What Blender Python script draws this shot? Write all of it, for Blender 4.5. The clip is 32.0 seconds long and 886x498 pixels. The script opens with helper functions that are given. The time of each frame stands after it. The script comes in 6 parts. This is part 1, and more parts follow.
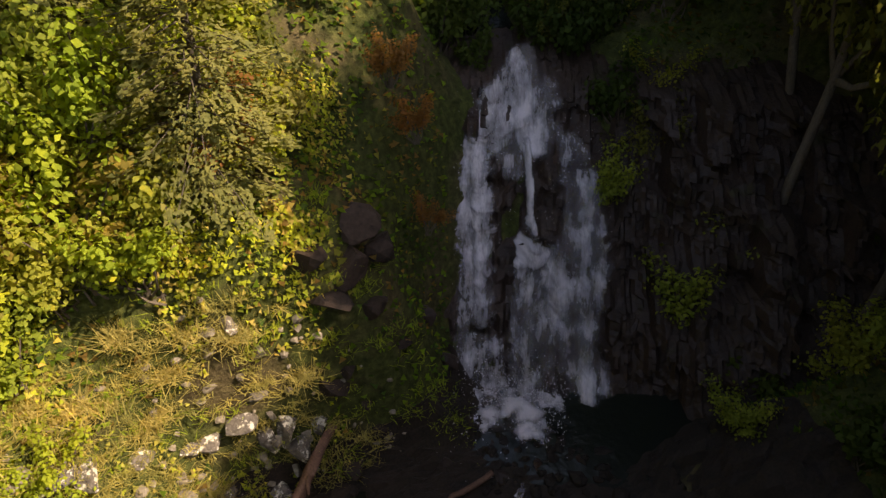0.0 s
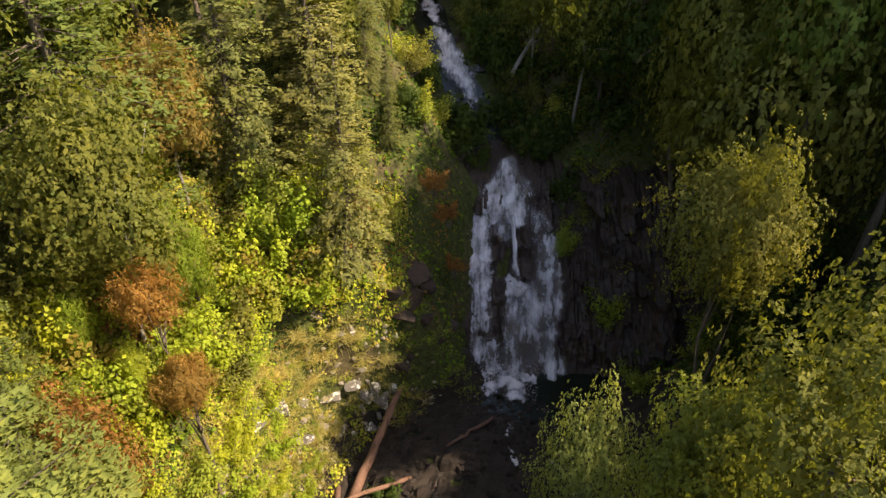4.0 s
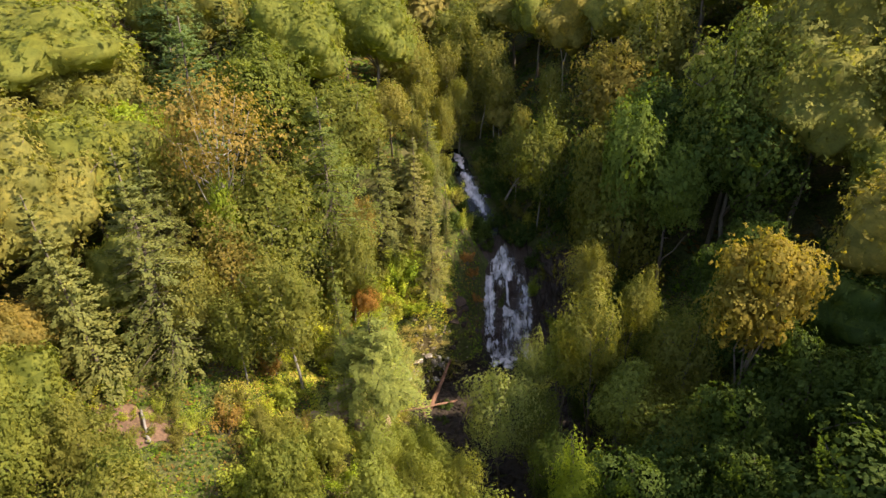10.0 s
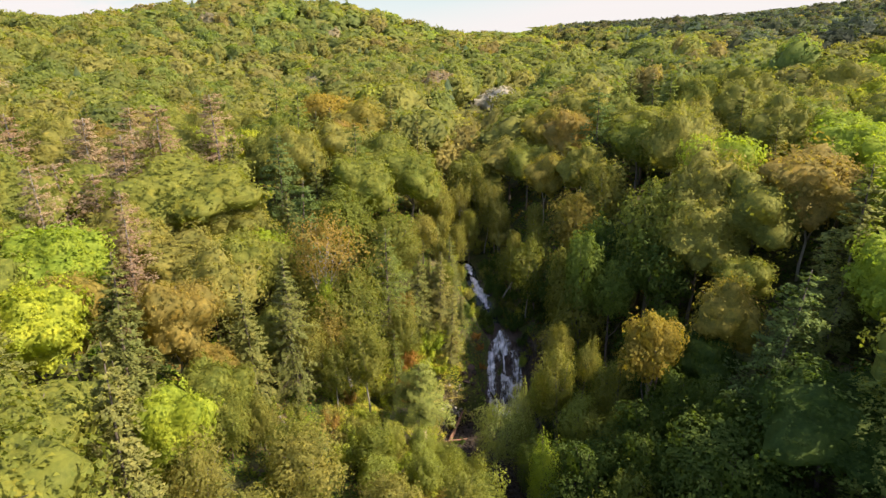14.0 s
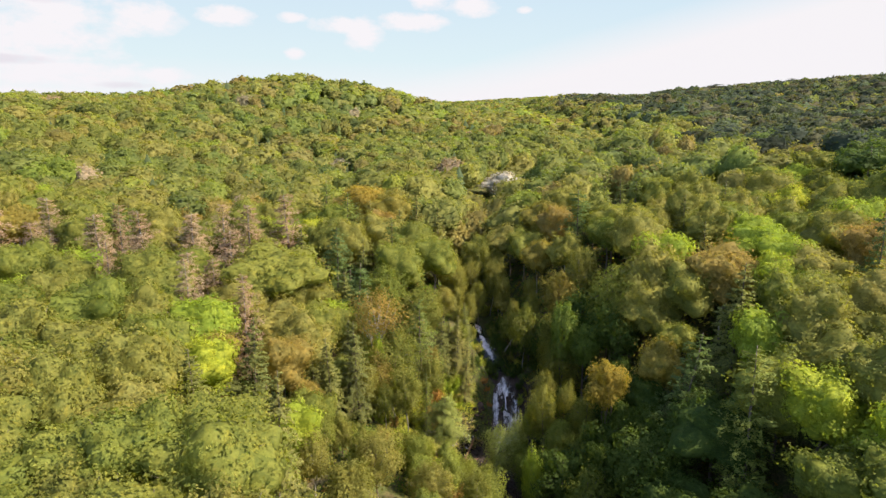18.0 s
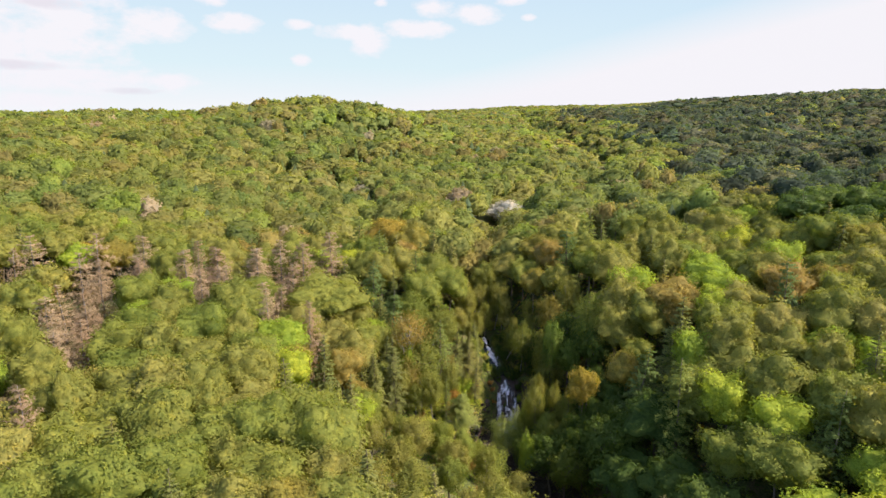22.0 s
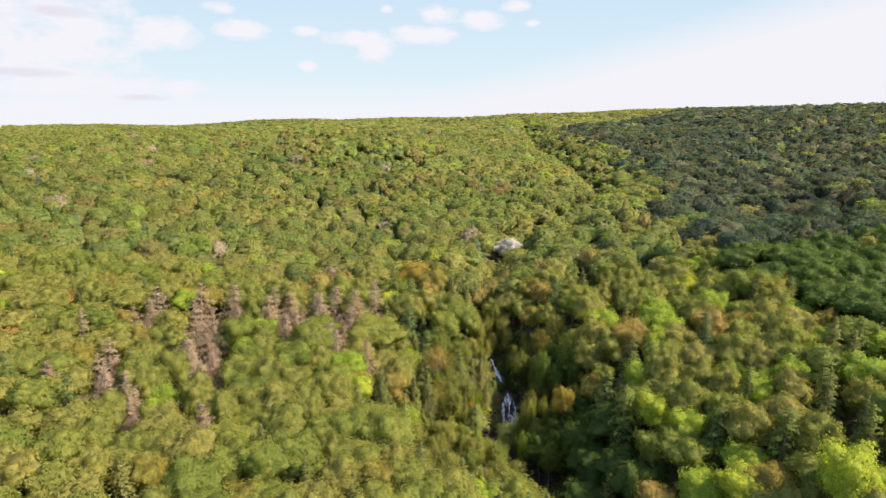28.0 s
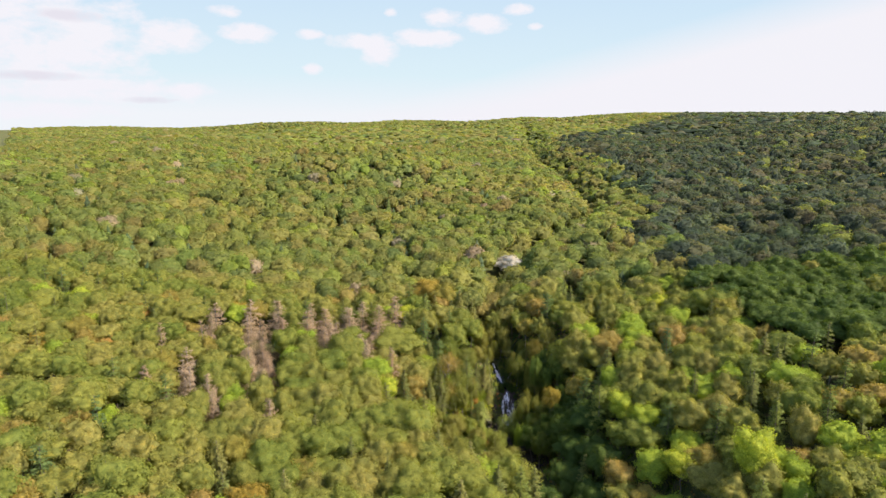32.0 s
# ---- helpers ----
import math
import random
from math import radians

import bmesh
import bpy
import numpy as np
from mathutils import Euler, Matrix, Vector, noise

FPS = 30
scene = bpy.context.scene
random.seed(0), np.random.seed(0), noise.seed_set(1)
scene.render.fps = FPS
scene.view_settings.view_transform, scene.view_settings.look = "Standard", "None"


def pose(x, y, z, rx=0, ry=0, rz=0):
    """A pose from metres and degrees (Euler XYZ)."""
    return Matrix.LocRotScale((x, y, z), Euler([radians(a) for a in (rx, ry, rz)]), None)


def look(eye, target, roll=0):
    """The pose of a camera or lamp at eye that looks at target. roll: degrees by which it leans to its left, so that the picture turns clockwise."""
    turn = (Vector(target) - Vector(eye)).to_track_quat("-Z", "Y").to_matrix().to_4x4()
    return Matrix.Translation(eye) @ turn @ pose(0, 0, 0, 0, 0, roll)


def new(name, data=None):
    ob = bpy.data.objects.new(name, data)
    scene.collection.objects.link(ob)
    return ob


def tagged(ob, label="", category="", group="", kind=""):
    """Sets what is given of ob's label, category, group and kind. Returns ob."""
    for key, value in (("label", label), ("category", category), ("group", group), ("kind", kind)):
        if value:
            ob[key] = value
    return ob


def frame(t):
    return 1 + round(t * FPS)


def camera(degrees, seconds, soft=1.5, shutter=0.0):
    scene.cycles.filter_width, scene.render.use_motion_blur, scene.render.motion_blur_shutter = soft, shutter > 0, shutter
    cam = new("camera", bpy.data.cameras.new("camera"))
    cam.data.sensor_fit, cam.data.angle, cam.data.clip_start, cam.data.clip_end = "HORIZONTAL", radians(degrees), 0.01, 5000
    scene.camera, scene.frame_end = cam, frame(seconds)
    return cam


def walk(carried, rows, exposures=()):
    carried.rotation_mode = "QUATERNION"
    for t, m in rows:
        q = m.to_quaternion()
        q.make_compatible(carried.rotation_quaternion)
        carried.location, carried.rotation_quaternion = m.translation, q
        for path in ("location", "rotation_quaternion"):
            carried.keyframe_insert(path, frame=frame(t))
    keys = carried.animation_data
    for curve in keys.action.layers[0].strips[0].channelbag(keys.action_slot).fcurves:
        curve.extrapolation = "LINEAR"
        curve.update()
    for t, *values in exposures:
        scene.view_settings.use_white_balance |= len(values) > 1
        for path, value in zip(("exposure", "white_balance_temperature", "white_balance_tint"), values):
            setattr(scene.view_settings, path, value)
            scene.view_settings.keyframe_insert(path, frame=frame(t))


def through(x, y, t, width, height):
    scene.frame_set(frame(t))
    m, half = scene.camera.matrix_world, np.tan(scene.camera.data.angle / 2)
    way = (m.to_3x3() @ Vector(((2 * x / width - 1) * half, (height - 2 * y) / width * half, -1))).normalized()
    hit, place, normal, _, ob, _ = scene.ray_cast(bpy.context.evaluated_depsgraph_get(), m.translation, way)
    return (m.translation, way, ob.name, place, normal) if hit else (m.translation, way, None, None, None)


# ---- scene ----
cam = camera(72.7, 32.0, soft=1.45)
ROWS = [
    (0.0, -0.00, 0.00, 17.00, 2.87, -37.73, -0.70),
    (0.5, -0.17, -0.88, 17.94, 2.44, -37.42, -0.54),
    (1.0, -0.24, -1.91, 18.98, 2.54, -36.93, -0.61),
    (1.5, -0.30, -2.89, 20.05, 2.55, -36.80, -0.61),
    (2.0, -0.31, -4.14, 21.16, 2.73, -36.36, -0.80),
    (2.5, -0.37, -5.38, 22.27, 2.74, -36.10, -0.88),
    (3.0, -0.47, -6.76, 23.39, 2.65, -35.98, -0.87),
    (3.5, -0.54, -8.19, 24.39, 2.63, -35.76, -0.85),
    (5.5, -0.69, -15.13, 30.09, 3.10, -36.67, -1.46),
    (6.0, -0.75, -17.20, 31.25, 3.11, -36.49, -1.35),
    (6.5, -0.83, -19.19, 32.52, 3.13, -36.38, -1.45),
    (7.0, -0.92, -21.41, 33.85, 3.15, -35.97, -1.61),
    (7.5, -1.06, -23.74, 35.24, 3.09, -35.50, -1.49),
    (8.0, -1.16, -26.34, 36.63, 3.10, -34.51, -1.53),
    (8.5, -1.37, -28.97, 37.95, 3.06, -33.35, -1.47),
    (9.0, -1.58, -31.84, 39.26, 2.99, -31.95, -1.38),
    (9.5, -1.81, -34.54, 40.45, 2.86, -30.51, -1.20),
    (10.0, -2.02, -37.47, 41.68, 2.83, -28.91, -1.03),
    (10.5, -2.27, -40.34, 42.79, 2.68, -27.51, -0.95),
    (11.0, -2.38, -43.50, 43.92, 2.76, -26.03, -0.81),
    (11.5, -2.59, -46.60, 44.96, 2.69, -24.50, -0.56),
    (12.0, -2.84, -49.82, 46.13, 2.53, -23.12, -0.41),
    (12.5, -3.06, -53.00, 47.39, 2.49, -21.91, -0.23),
    (13.0, -3.16, -56.31, 48.64, 2.56, -20.71, -0.14),
    (13.5, -3.32, -59.60, 49.91, 2.57, -19.70, 0.03),
    (14.0, -3.37, -63.01, 51.20, 2.62, -18.66, 0.07),
    (14.5, -3.46, -66.41, 52.46, 2.71, -17.63, 0.19),
    (15.0, -3.58, -69.87, 53.72, 2.76, -16.59, 0.29),
    (15.5, -3.70, -73.31, 55.01, 2.81, -15.63, 0.35),
    (17.5, -4.41, -87.03, 60.56, 2.99, -13.46, 0.38),
    (18.0, -4.53, -90.47, 62.03, 3.06, -13.27, 0.38),
    (18.5, -4.64, -93.97, 63.55, 3.12, -13.07, 0.38),
    (19.0, -4.79, -97.46, 65.05, 3.17, -13.01, 0.39),
    (19.5, -4.96, -101.01, 66.60, 3.18, -12.99, 0.44),
    (20.0, -5.16, -104.55, 68.16, 3.21, -12.96, 0.52),
    (20.5, -5.36, -108.18, 69.79, 3.26, -12.94, 0.56),
    (21.0, -5.54, -111.74, 71.42, 3.30, -12.92, 0.55),
    (21.5, -5.68, -115.32, 73.14, 3.35, -12.92, 0.54),
    (22.0, -5.82, -118.83, 74.89, 3.41, -12.89, 0.52),
    (22.5, -5.98, -122.31, 76.68, 3.47, -12.88, 0.46),
    (23.0, -6.13, -125.70, 78.48, 3.50, -12.86, 0.43),
    (23.5, -6.27, -129.12, 80.41, 3.53, -12.84, 0.42),
    (24.0, -6.44, -132.55, 82.39, 3.57, -12.82, 0.42),
    (24.5, -6.60, -136.07, 84.49, 3.63, -12.82, 0.38),
    (25.0, -6.75, -139.63, 86.70, 3.65, -12.82, 0.34),
    (25.5, -6.89, -143.31, 88.94, 3.67, -12.83, 0.30),
    (27.5, -7.51, -158.93, 97.65, 3.79, -12.79, 0.32),
    (28.0, -7.61, -163.15, 99.83, 3.85, -12.79, 0.34),
    (28.5, -7.65, -167.53, 102.06, 3.90, -12.79, 0.36),
    (29.0, -7.74, -171.92, 104.28, 3.94, -12.77, 0.40),
    (29.5, -7.82, -176.35, 106.50, 3.96, -12.76, 0.43),
    (30.0, -7.88, -180.78, 108.64, 3.99, -12.77, 0.44),
    (30.5, -7.97, -185.27, 110.78, 4.02, -12.78, 0.44),
    (31.0, -8.01, -189.75, 112.88, 4.03, -12.78, 0.43),
    (31.5, -8.06, -194.34, 114.94, 4.07, -12.79, 0.40),
    (32.0, -8.08, -199.01, 117.00, 4.11, -12.80, 0.38),
]


def stance(x, y, z, yaw, pitch, lean):
    """Pose of the drone's camera: yaw to the left, pitch up, lean to its left, in degrees."""
    a, b = radians(yaw), radians(pitch)
    ahead = Vector((-math.sin(a) * math.cos(b), math.cos(a) * math.cos(b), math.sin(b)))
    eye = Vector((x, y, z))
    return look(eye, eye + ahead, lean)


walk(cam, [(t, stance(x, y, z, yaw, pitch, lean)) for t, x, y, z, yaw, pitch, lean in ROWS],
     exposures=[(0.0, 1.30, 8000, 19), (3.0, 1.59, 7600, 16), (6.0, 1.78, 7400, 14), (12.0, 1.80, 7300, 14), (20.0, 1.80, 6700, 14), (32.0, 1.78, 6600, 14)])

# ---- light ----
SUN_AZ, SUN_EL = 99.0, 46.5   # degrees clockwise from north (+y), and above the horizon
world = bpy.data.worlds.new("world")
scene.world = world
world.use_nodes = True
wn = world.node_tree
sky = wn.nodes.new("ShaderNodeTexSky")
sky.sky_type = "NISHITA"
sky.sun_disc = False
sky.sun_elevation = radians(SUN_EL)
sky.sun_rotation = radians(SUN_AZ)
sky.air_density, sky.dust_density, sky.ozone_density = 1.0, 1.2, 1.0
bg = wn.nodes["Background"]
bg.inputs["Strength"].default_value = 0.15
wn.links.new(sky.outputs[0], bg.inputs[0])
sun_data = bpy.data.lights.new("sun", "SUN")
sun_data.energy, sun_data.angle, sun_data.color = 3.6, radians(0.6), (1.0, 0.93, 0.80)
sun = new("sun", sun_data)
sx, sy = math.sin(radians(SUN_AZ)), math.cos(radians(SUN_AZ))
sun.matrix_world = look((150 * sx, 150 * sy, 160), (150 * sx - sx * math.cos(radians(SUN_EL)), 150 * sy - sy * math.cos(radians(SUN_EL)), 160 - math.sin(radians(SUN_EL))))

# ---- materials ----
def material(name):
    m = bpy.data.materials.new(name)
    m.use_nodes = True
    m.node_tree.nodes.clear()
    out = m.node_tree.nodes.new("ShaderNodeOutputMaterial")
    return m, m.node_tree, out


def node(tree, kind, **inputs):
    n = tree.nodes.new(kind)
    for key, value in inputs.items():
        n.inputs[key.replace("_", " ")].default_value = value
    return n


def ramp(tree, source, stops):
    r = tree.nodes.new("ShaderNodeValToRGB")
    while len(r.color_ramp.elements) < len(stops):
        r.color_ramp.elements.new(0.5)
    for e, (at, c) in zip(r.color_ramp.elements, stops):
        e.position, e.color = at, (*c, 1)
    tree.links.new(source, r.inputs[0])
    return r.outputs[0]


def noise_at(tree, scale, detail=4.0, rough=0.6, stretch=(1, 1, 1), world=True):
    co = tree.nodes.new("ShaderNodeNewGeometry" if world else "ShaderNodeTexCoord")
    mp = tree.nodes.new("ShaderNodeMapping")
    mp.inputs["Scale"].default_value = stretch
    tree.links.new(co.outputs["Position" if world else "Object"], mp.inputs[0])
    n = node(tree, "ShaderNodeTexNoise", Scale=scale, Detail=detail, Roughness=rough)
    tree.links.new(mp.outputs[0], n.inputs["Vector"])
    return n.outputs[0]


def mixed(tree, fac, a, b, mode="MIX"):
    m = tree.nodes.new("ShaderNodeMix")
    m.data_type, m.blend_type = "RGBA", mode
    for socket, value in ((m.inputs[0], fac), (m.inputs[6], a), (m.inputs[7], b)):
        if isinstance(value, bpy.types.NodeSocket):
            tree.links.new(value, socket)
        elif isinstance(value, (int, float)):
            socket.default_value = value
        else:
            socket.default_value = (*value, 1)
    return m.outputs[2]


def bumped(tree, height, strength, distance):
    b = node(tree, "ShaderNodeBump", Strength=strength, Distance=distance)
    tree.links.new(height, b.inputs["Height"])
    return b.outputs[0]


def leaf_material(name, stops, through=0.5, gloss=0.7, tint=False, vary=1.1, dapple=2.4):
    """Leaves: one colour a tree from its random number, lighter and darker leaf by leaf, some light passing through."""
    m, t, out = material(name)
    if tint:
        a = t.nodes.new("ShaderNodeAttribute")
        a.attribute_name = "tint"
        base = a.outputs["Color"]
    else:
        base = ramp(t, t.nodes.new("ShaderNodeObjectInfo").outputs["Random"], stops)
    isle = t.nodes.new("ShaderNodeNewGeometry").outputs["Random Per Island"]
    leafy = ramp(t, isle, tuple((at, tuple(1 + vary * (v - 1) for v in c)) for at, c in ((0.0, (0.80, 0.83, 0.78)), (0.5, (0.98, 0.98, 0.94)), (0.9, (1.14, 1.11, 1.0)), (1.0, (1.28, 1.16, 0.92)))))
    col = mixed(t, 1.0, base, leafy, "MULTIPLY")
    patch = ramp(t, noise_at(t, 0.55, 2.0), ((0.3, (0.84, 0.9, 0.85)), (0.7, (1.14, 1.08, 0.95))))
    col = mixed(t, 1.0, col, patch, "MULTIPLY")
    if dapple:      # single leaves on the dense inner leafage
        col = mixed(t, 1.0, col, ramp(t, noise_at(t, dapple, 3.0, 0.65), ((0.34, (0.78, 0.80, 0.76)), (0.5, (1.0, 1.0, 1.0)), (0.66, (1.16, 1.13, 1.08)))), "MULTIPLY")
    d = node(t, "ShaderNodeBsdfPrincipled", Roughness=gloss)
    d.inputs["Specular IOR Level"].default_value = 0.12
    tr = t.nodes.new("ShaderNodeBsdfTranslucent")
    warm = mixed(t, 1.0, col, (1.25, 1.3, 0.55), "MULTIPLY")
    t.links.new(col, d.inputs["Base Color"])
    t.links.new(warm, tr.inputs[0])
    mix = node(t, "ShaderNodeMixShader", Fac=through)
    t.links.new(d.outputs[0], mix.inputs[1])
    t.links.new(tr.outputs[0], mix.inputs[2])
    t.links.new(mix.outputs[0], out.inputs[0])
    return m


def solid_material(name, dark, light, scale, rough=0.85, bump=0.5, depth=0.05, stretch=(1, 1, 1), extra=None, spec=0.3):
    """Bark, rock and earth: two tones at two scales with relief."""
    m, t, out = material(name)
    big, fine = noise_at(t, scale, 5.0, 0.65, stretch), noise_at(t, scale * 6.3, 4.0, 0.6, stretch)
    col = ramp(t, big, ((0.3, dark), (0.7, light)))
    col = mixed(t, 0.55, col, ramp(t, fine, ((0.3, tuple(c * 0.6 for c in dark)), (0.7, light))))
    if extra:
        for at, width, colour, sc in extra:
            col = mixed(t, ramp(t, noise_at(t, sc, 4.0, 0.7), ((at, (0, 0, 0)), (at + width, (1, 1, 1)))), col, colour)
    rnd = t.nodes.new("ShaderNodeObjectInfo").outputs["Random"]
    col = mixed(t, 1.0, col, ramp(t, rnd, ((0, (0.75, 0.75, 0.75)), (1, (1.2, 1.17, 1.12)))), "MULTIPLY")
    p = node(t, "ShaderNodeBsdfPrincipled", Roughness=rough)
    p.inputs["Specular IOR Level"].default_value = spec
    t.links.new(col, p.inputs["Base Color"])
    t.links.new(bumped(t, mixed(t, 0.5, big, fine), bump, depth), p.inputs["Normal"])
    t.links.new(p.outputs[0], out.inputs[0])
    return m


GREEN = leaf_material("green_leaves", ((0.0, (0.122, 0.146, 0.03)), (0.5, (0.152, 0.167, 0.036)), (1.0, (0.185, 0.186, 0.042))))
OLIVE = leaf_material("olive_leaves", ((0.0, (0.147, 0.157, 0.036)), (0.5, (0.18, 0.174, 0.044)), (1.0, (0.213, 0.19, 0.055))))
TAWNY = leaf_material("tawny_leaves", ((0.0, (0.185, 0.165, 0.035)), (0.5, (0.215, 0.172, 0.045)), (1.0, (0.235, 0.165, 0.055))))
LIME = leaf_material("lime_leaves", ((0.0, (0.185, 0.24, 0.035)), (0.6, (0.23, 0.28, 0.036)), (1.0, (0.30, 0.315, 0.038))))
SILVER = leaf_material("silver_green_leaves", ((0.0, (0.26, 0.285, 0.10)), (1.0, (0.27, 0.29, 0.105))))
PALE_GREEN = leaf_material("pale_green_leaves", ((0.0, (0.19, 0.215, 0.05)), (1.0, (0.235, 0.24, 0.06))))
FRESH = leaf_material("fresh_green_leaves", ((0.0, (0.095, 0.148, 0.034)), (1.0, (0.13, 0.17, 0.036))))
# dark green oak leaves, also used to put shade into a slope's colour
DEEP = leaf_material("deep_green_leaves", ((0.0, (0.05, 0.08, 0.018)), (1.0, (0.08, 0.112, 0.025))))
RUST = leaf_material("rust_leaves", ((0.0, (0.32, 0.17, 0.05)), (0.5, (0.26, 0.175, 0.055)), (1.0, (0.25, 0.18, 0.055))))
RED = leaf_material("red_leaves", ((0.0, (0.28, 0.11, 0.045)), (1.0, (0.29, 0.145, 0.05))))
GOLD = leaf_material("gold_leaves", ((0.0, (0.25, 0.172, 0.035)), (1.0, (0.24, 0.185, 0.04))))
PINE = leaf_material("pine_needles", ((0.0, (0.09, 0.135, 0.055)), (0.4, (0.12, 0.155, 0.048)), (1.0, (0.15, 0.172, 0.042))), 0.45)
PALE_PINE = leaf_material("pale_pine_needles", ((0.0, (0.17, 0.19, 0.05)), (1.0, (0.18, 0.20, 0.055))), 0.3)
SPRUCE = leaf_material("hemlock_needles", ((0.0, (0.125, 0.14, 0.045)), (0.5, (0.165, 0.17, 0.056)), (1.0, (0.21, 0.197, 0.068))), 0.4)
DEAD = leaf_material("dead_twigs", ((0.0, (0.265, 0.18, 0.13)), (1.0, (0.31, 0.225, 0.165))), 0.4, vary=0.4, dapple=0)
FOREST = leaf_material("forest_leaves", (), tint=True)
CANOPY = leaf_material("canopy_leaves", (), tint=True, vary=0.7, dapple=1.3)
PALE_TWIG = leaf_material("pale_twigs", ((0.0, (0.30, 0.27, 0.25)), (1.0, (0.32, 0.29, 0.27))), 0.2)
BARK = solid_material("bark", (0.06, 0.045, 0.033), (0.17, 0.135, 0.10), 5.0, 0.9, 0.6, 0.03, (1, 1, 0.25))
PALE_BARK = solid_material("pale_bark", (0.17, 0.145, 0.115), (0.38, 0.34, 0.28), 4.0, 0.85, 0.4, 0.02, (1, 1, 0.4))
ROCK = solid_material("grey_rock", (0.12, 0.095, 0.07), (0.34, 0.29, 0.22), 1.3, 0.85, 0.7, 0.12,
                      extra=((0.60, 0.06, (0.52, 0.50, 0.46), 2.6), (0.62, 0.08, (0.09, 0.085, 0.03), 0.8)))
WET_ROCK = solid_material("wet_rock", (0.017, 0.011, 0.008), (0.060, 0.036, 0.025), 1.1, 0.55, 0.8, 0.15, (1, 1, 0.5), spec=0.3,
                          extra=((0.60, 0.1, (0.035, 0.03, 0.012), 0.9),))
GREY_BARK = solid_material("grey_bark", (0.13, 0.115, 0.10), (0.25, 0.225, 0.20), 4.0, 0.9, 0.4, 0.02)
TAN_ROCK = solid_material("tan_rock", (0.13, 0.075, 0.05), (0.46, 0.33, 0.23), 1.6, 0.85, 0.7, 0.06)
EARTH = solid_material("red_earth", (0.055, 0.032, 0.02), (0.22, 0.13, 0.082), 0.9, 0.95, 0.5, 0.05)

# ---- the lie of the land ----
STREAM_Y = (-400, -200, -60, -25, 0, 13, 20, 27, 32, 37, 45, 60, 90, 136, 186, 225, 290, 327, 450, 650, 1000, 2500)
STREAM_X = (90, 40, 22, 10, 4.5, 2.2, 1.8, 0.0, -2.6, -3.7, -5.5, -8, -6, 5, 30, 54, 75, 80, 80, 62, 70, 140)
BED_Y = (-400, -200, -60, -25, 0, 13.4, 14.6, 20.6, 25, 33, 60, 136, 234, 327, 450, 650, 1000, 2500)
BED_Z = (-16, -12, -5.5, -2.6, -0.9, -0.15, 0.0, 8.1, 9.0, 13.0, 17, 20, 22, 24, 27, 34, 45, 60)
LEFT_D = (0, 3.0, 4.3, 5.5, 7, 10, 14, 20, 45, 80, 125, 204, 318, 450, 700, 1000, 1500, 2500)
LEFT_H = (0, 0.25, 2.0, 5.6, 8.2, 10.2, 11.8, 14, 21, 23.5, 29.5, 39, 49.5, 55, 51, 30, -12, -62)
CLIFF_Y = (-60, -20, 0, 6.6, 9.1, 9.8, 11.6, 13, 24, 40)           # how far the left cliff stands back or forward
CLIFF_D = (-2, -6, -9.2, -7.0, -5.4, -4.0, 0.2, 1.2, 1.2, 0)
RIGHT_D = (0, 3.0, 6, 10, 16, 27, 36, 65, 90, 120, 200, 330, 480, 620, 1000, 2500)
RIGHT_H = (0, 0.3, 2.5, 6.5, 12.5, 20.5, 24, 33.5, 40, 42, 54, 77, 94, 104, 107, 60)


def soft_interp(v, xs, ys, w):
    """Piecewise-linear interpolation, rounded over about w."""
    return (np.interp(v - w, xs, ys) + 2 * np.interp(v, xs, ys) + np.interp(v + w, xs, ys)) / 4


def rolling(x, y, s, seed):
    """Cheap smooth value noise from sines."""
    a = np.sin(x / s + 1.7 * seed + 0.8 * np.sin(y / s * 1.3 + seed))
    b = np.sin(y / s * 1.1 + 2.9 * seed + 0.9 * np.sin(x / s * 0.9 - seed))
    c = np.sin((x + y) / s * 0.63 + seed * 0.7)
    return (a * b + 0.5 * c) / 1.3


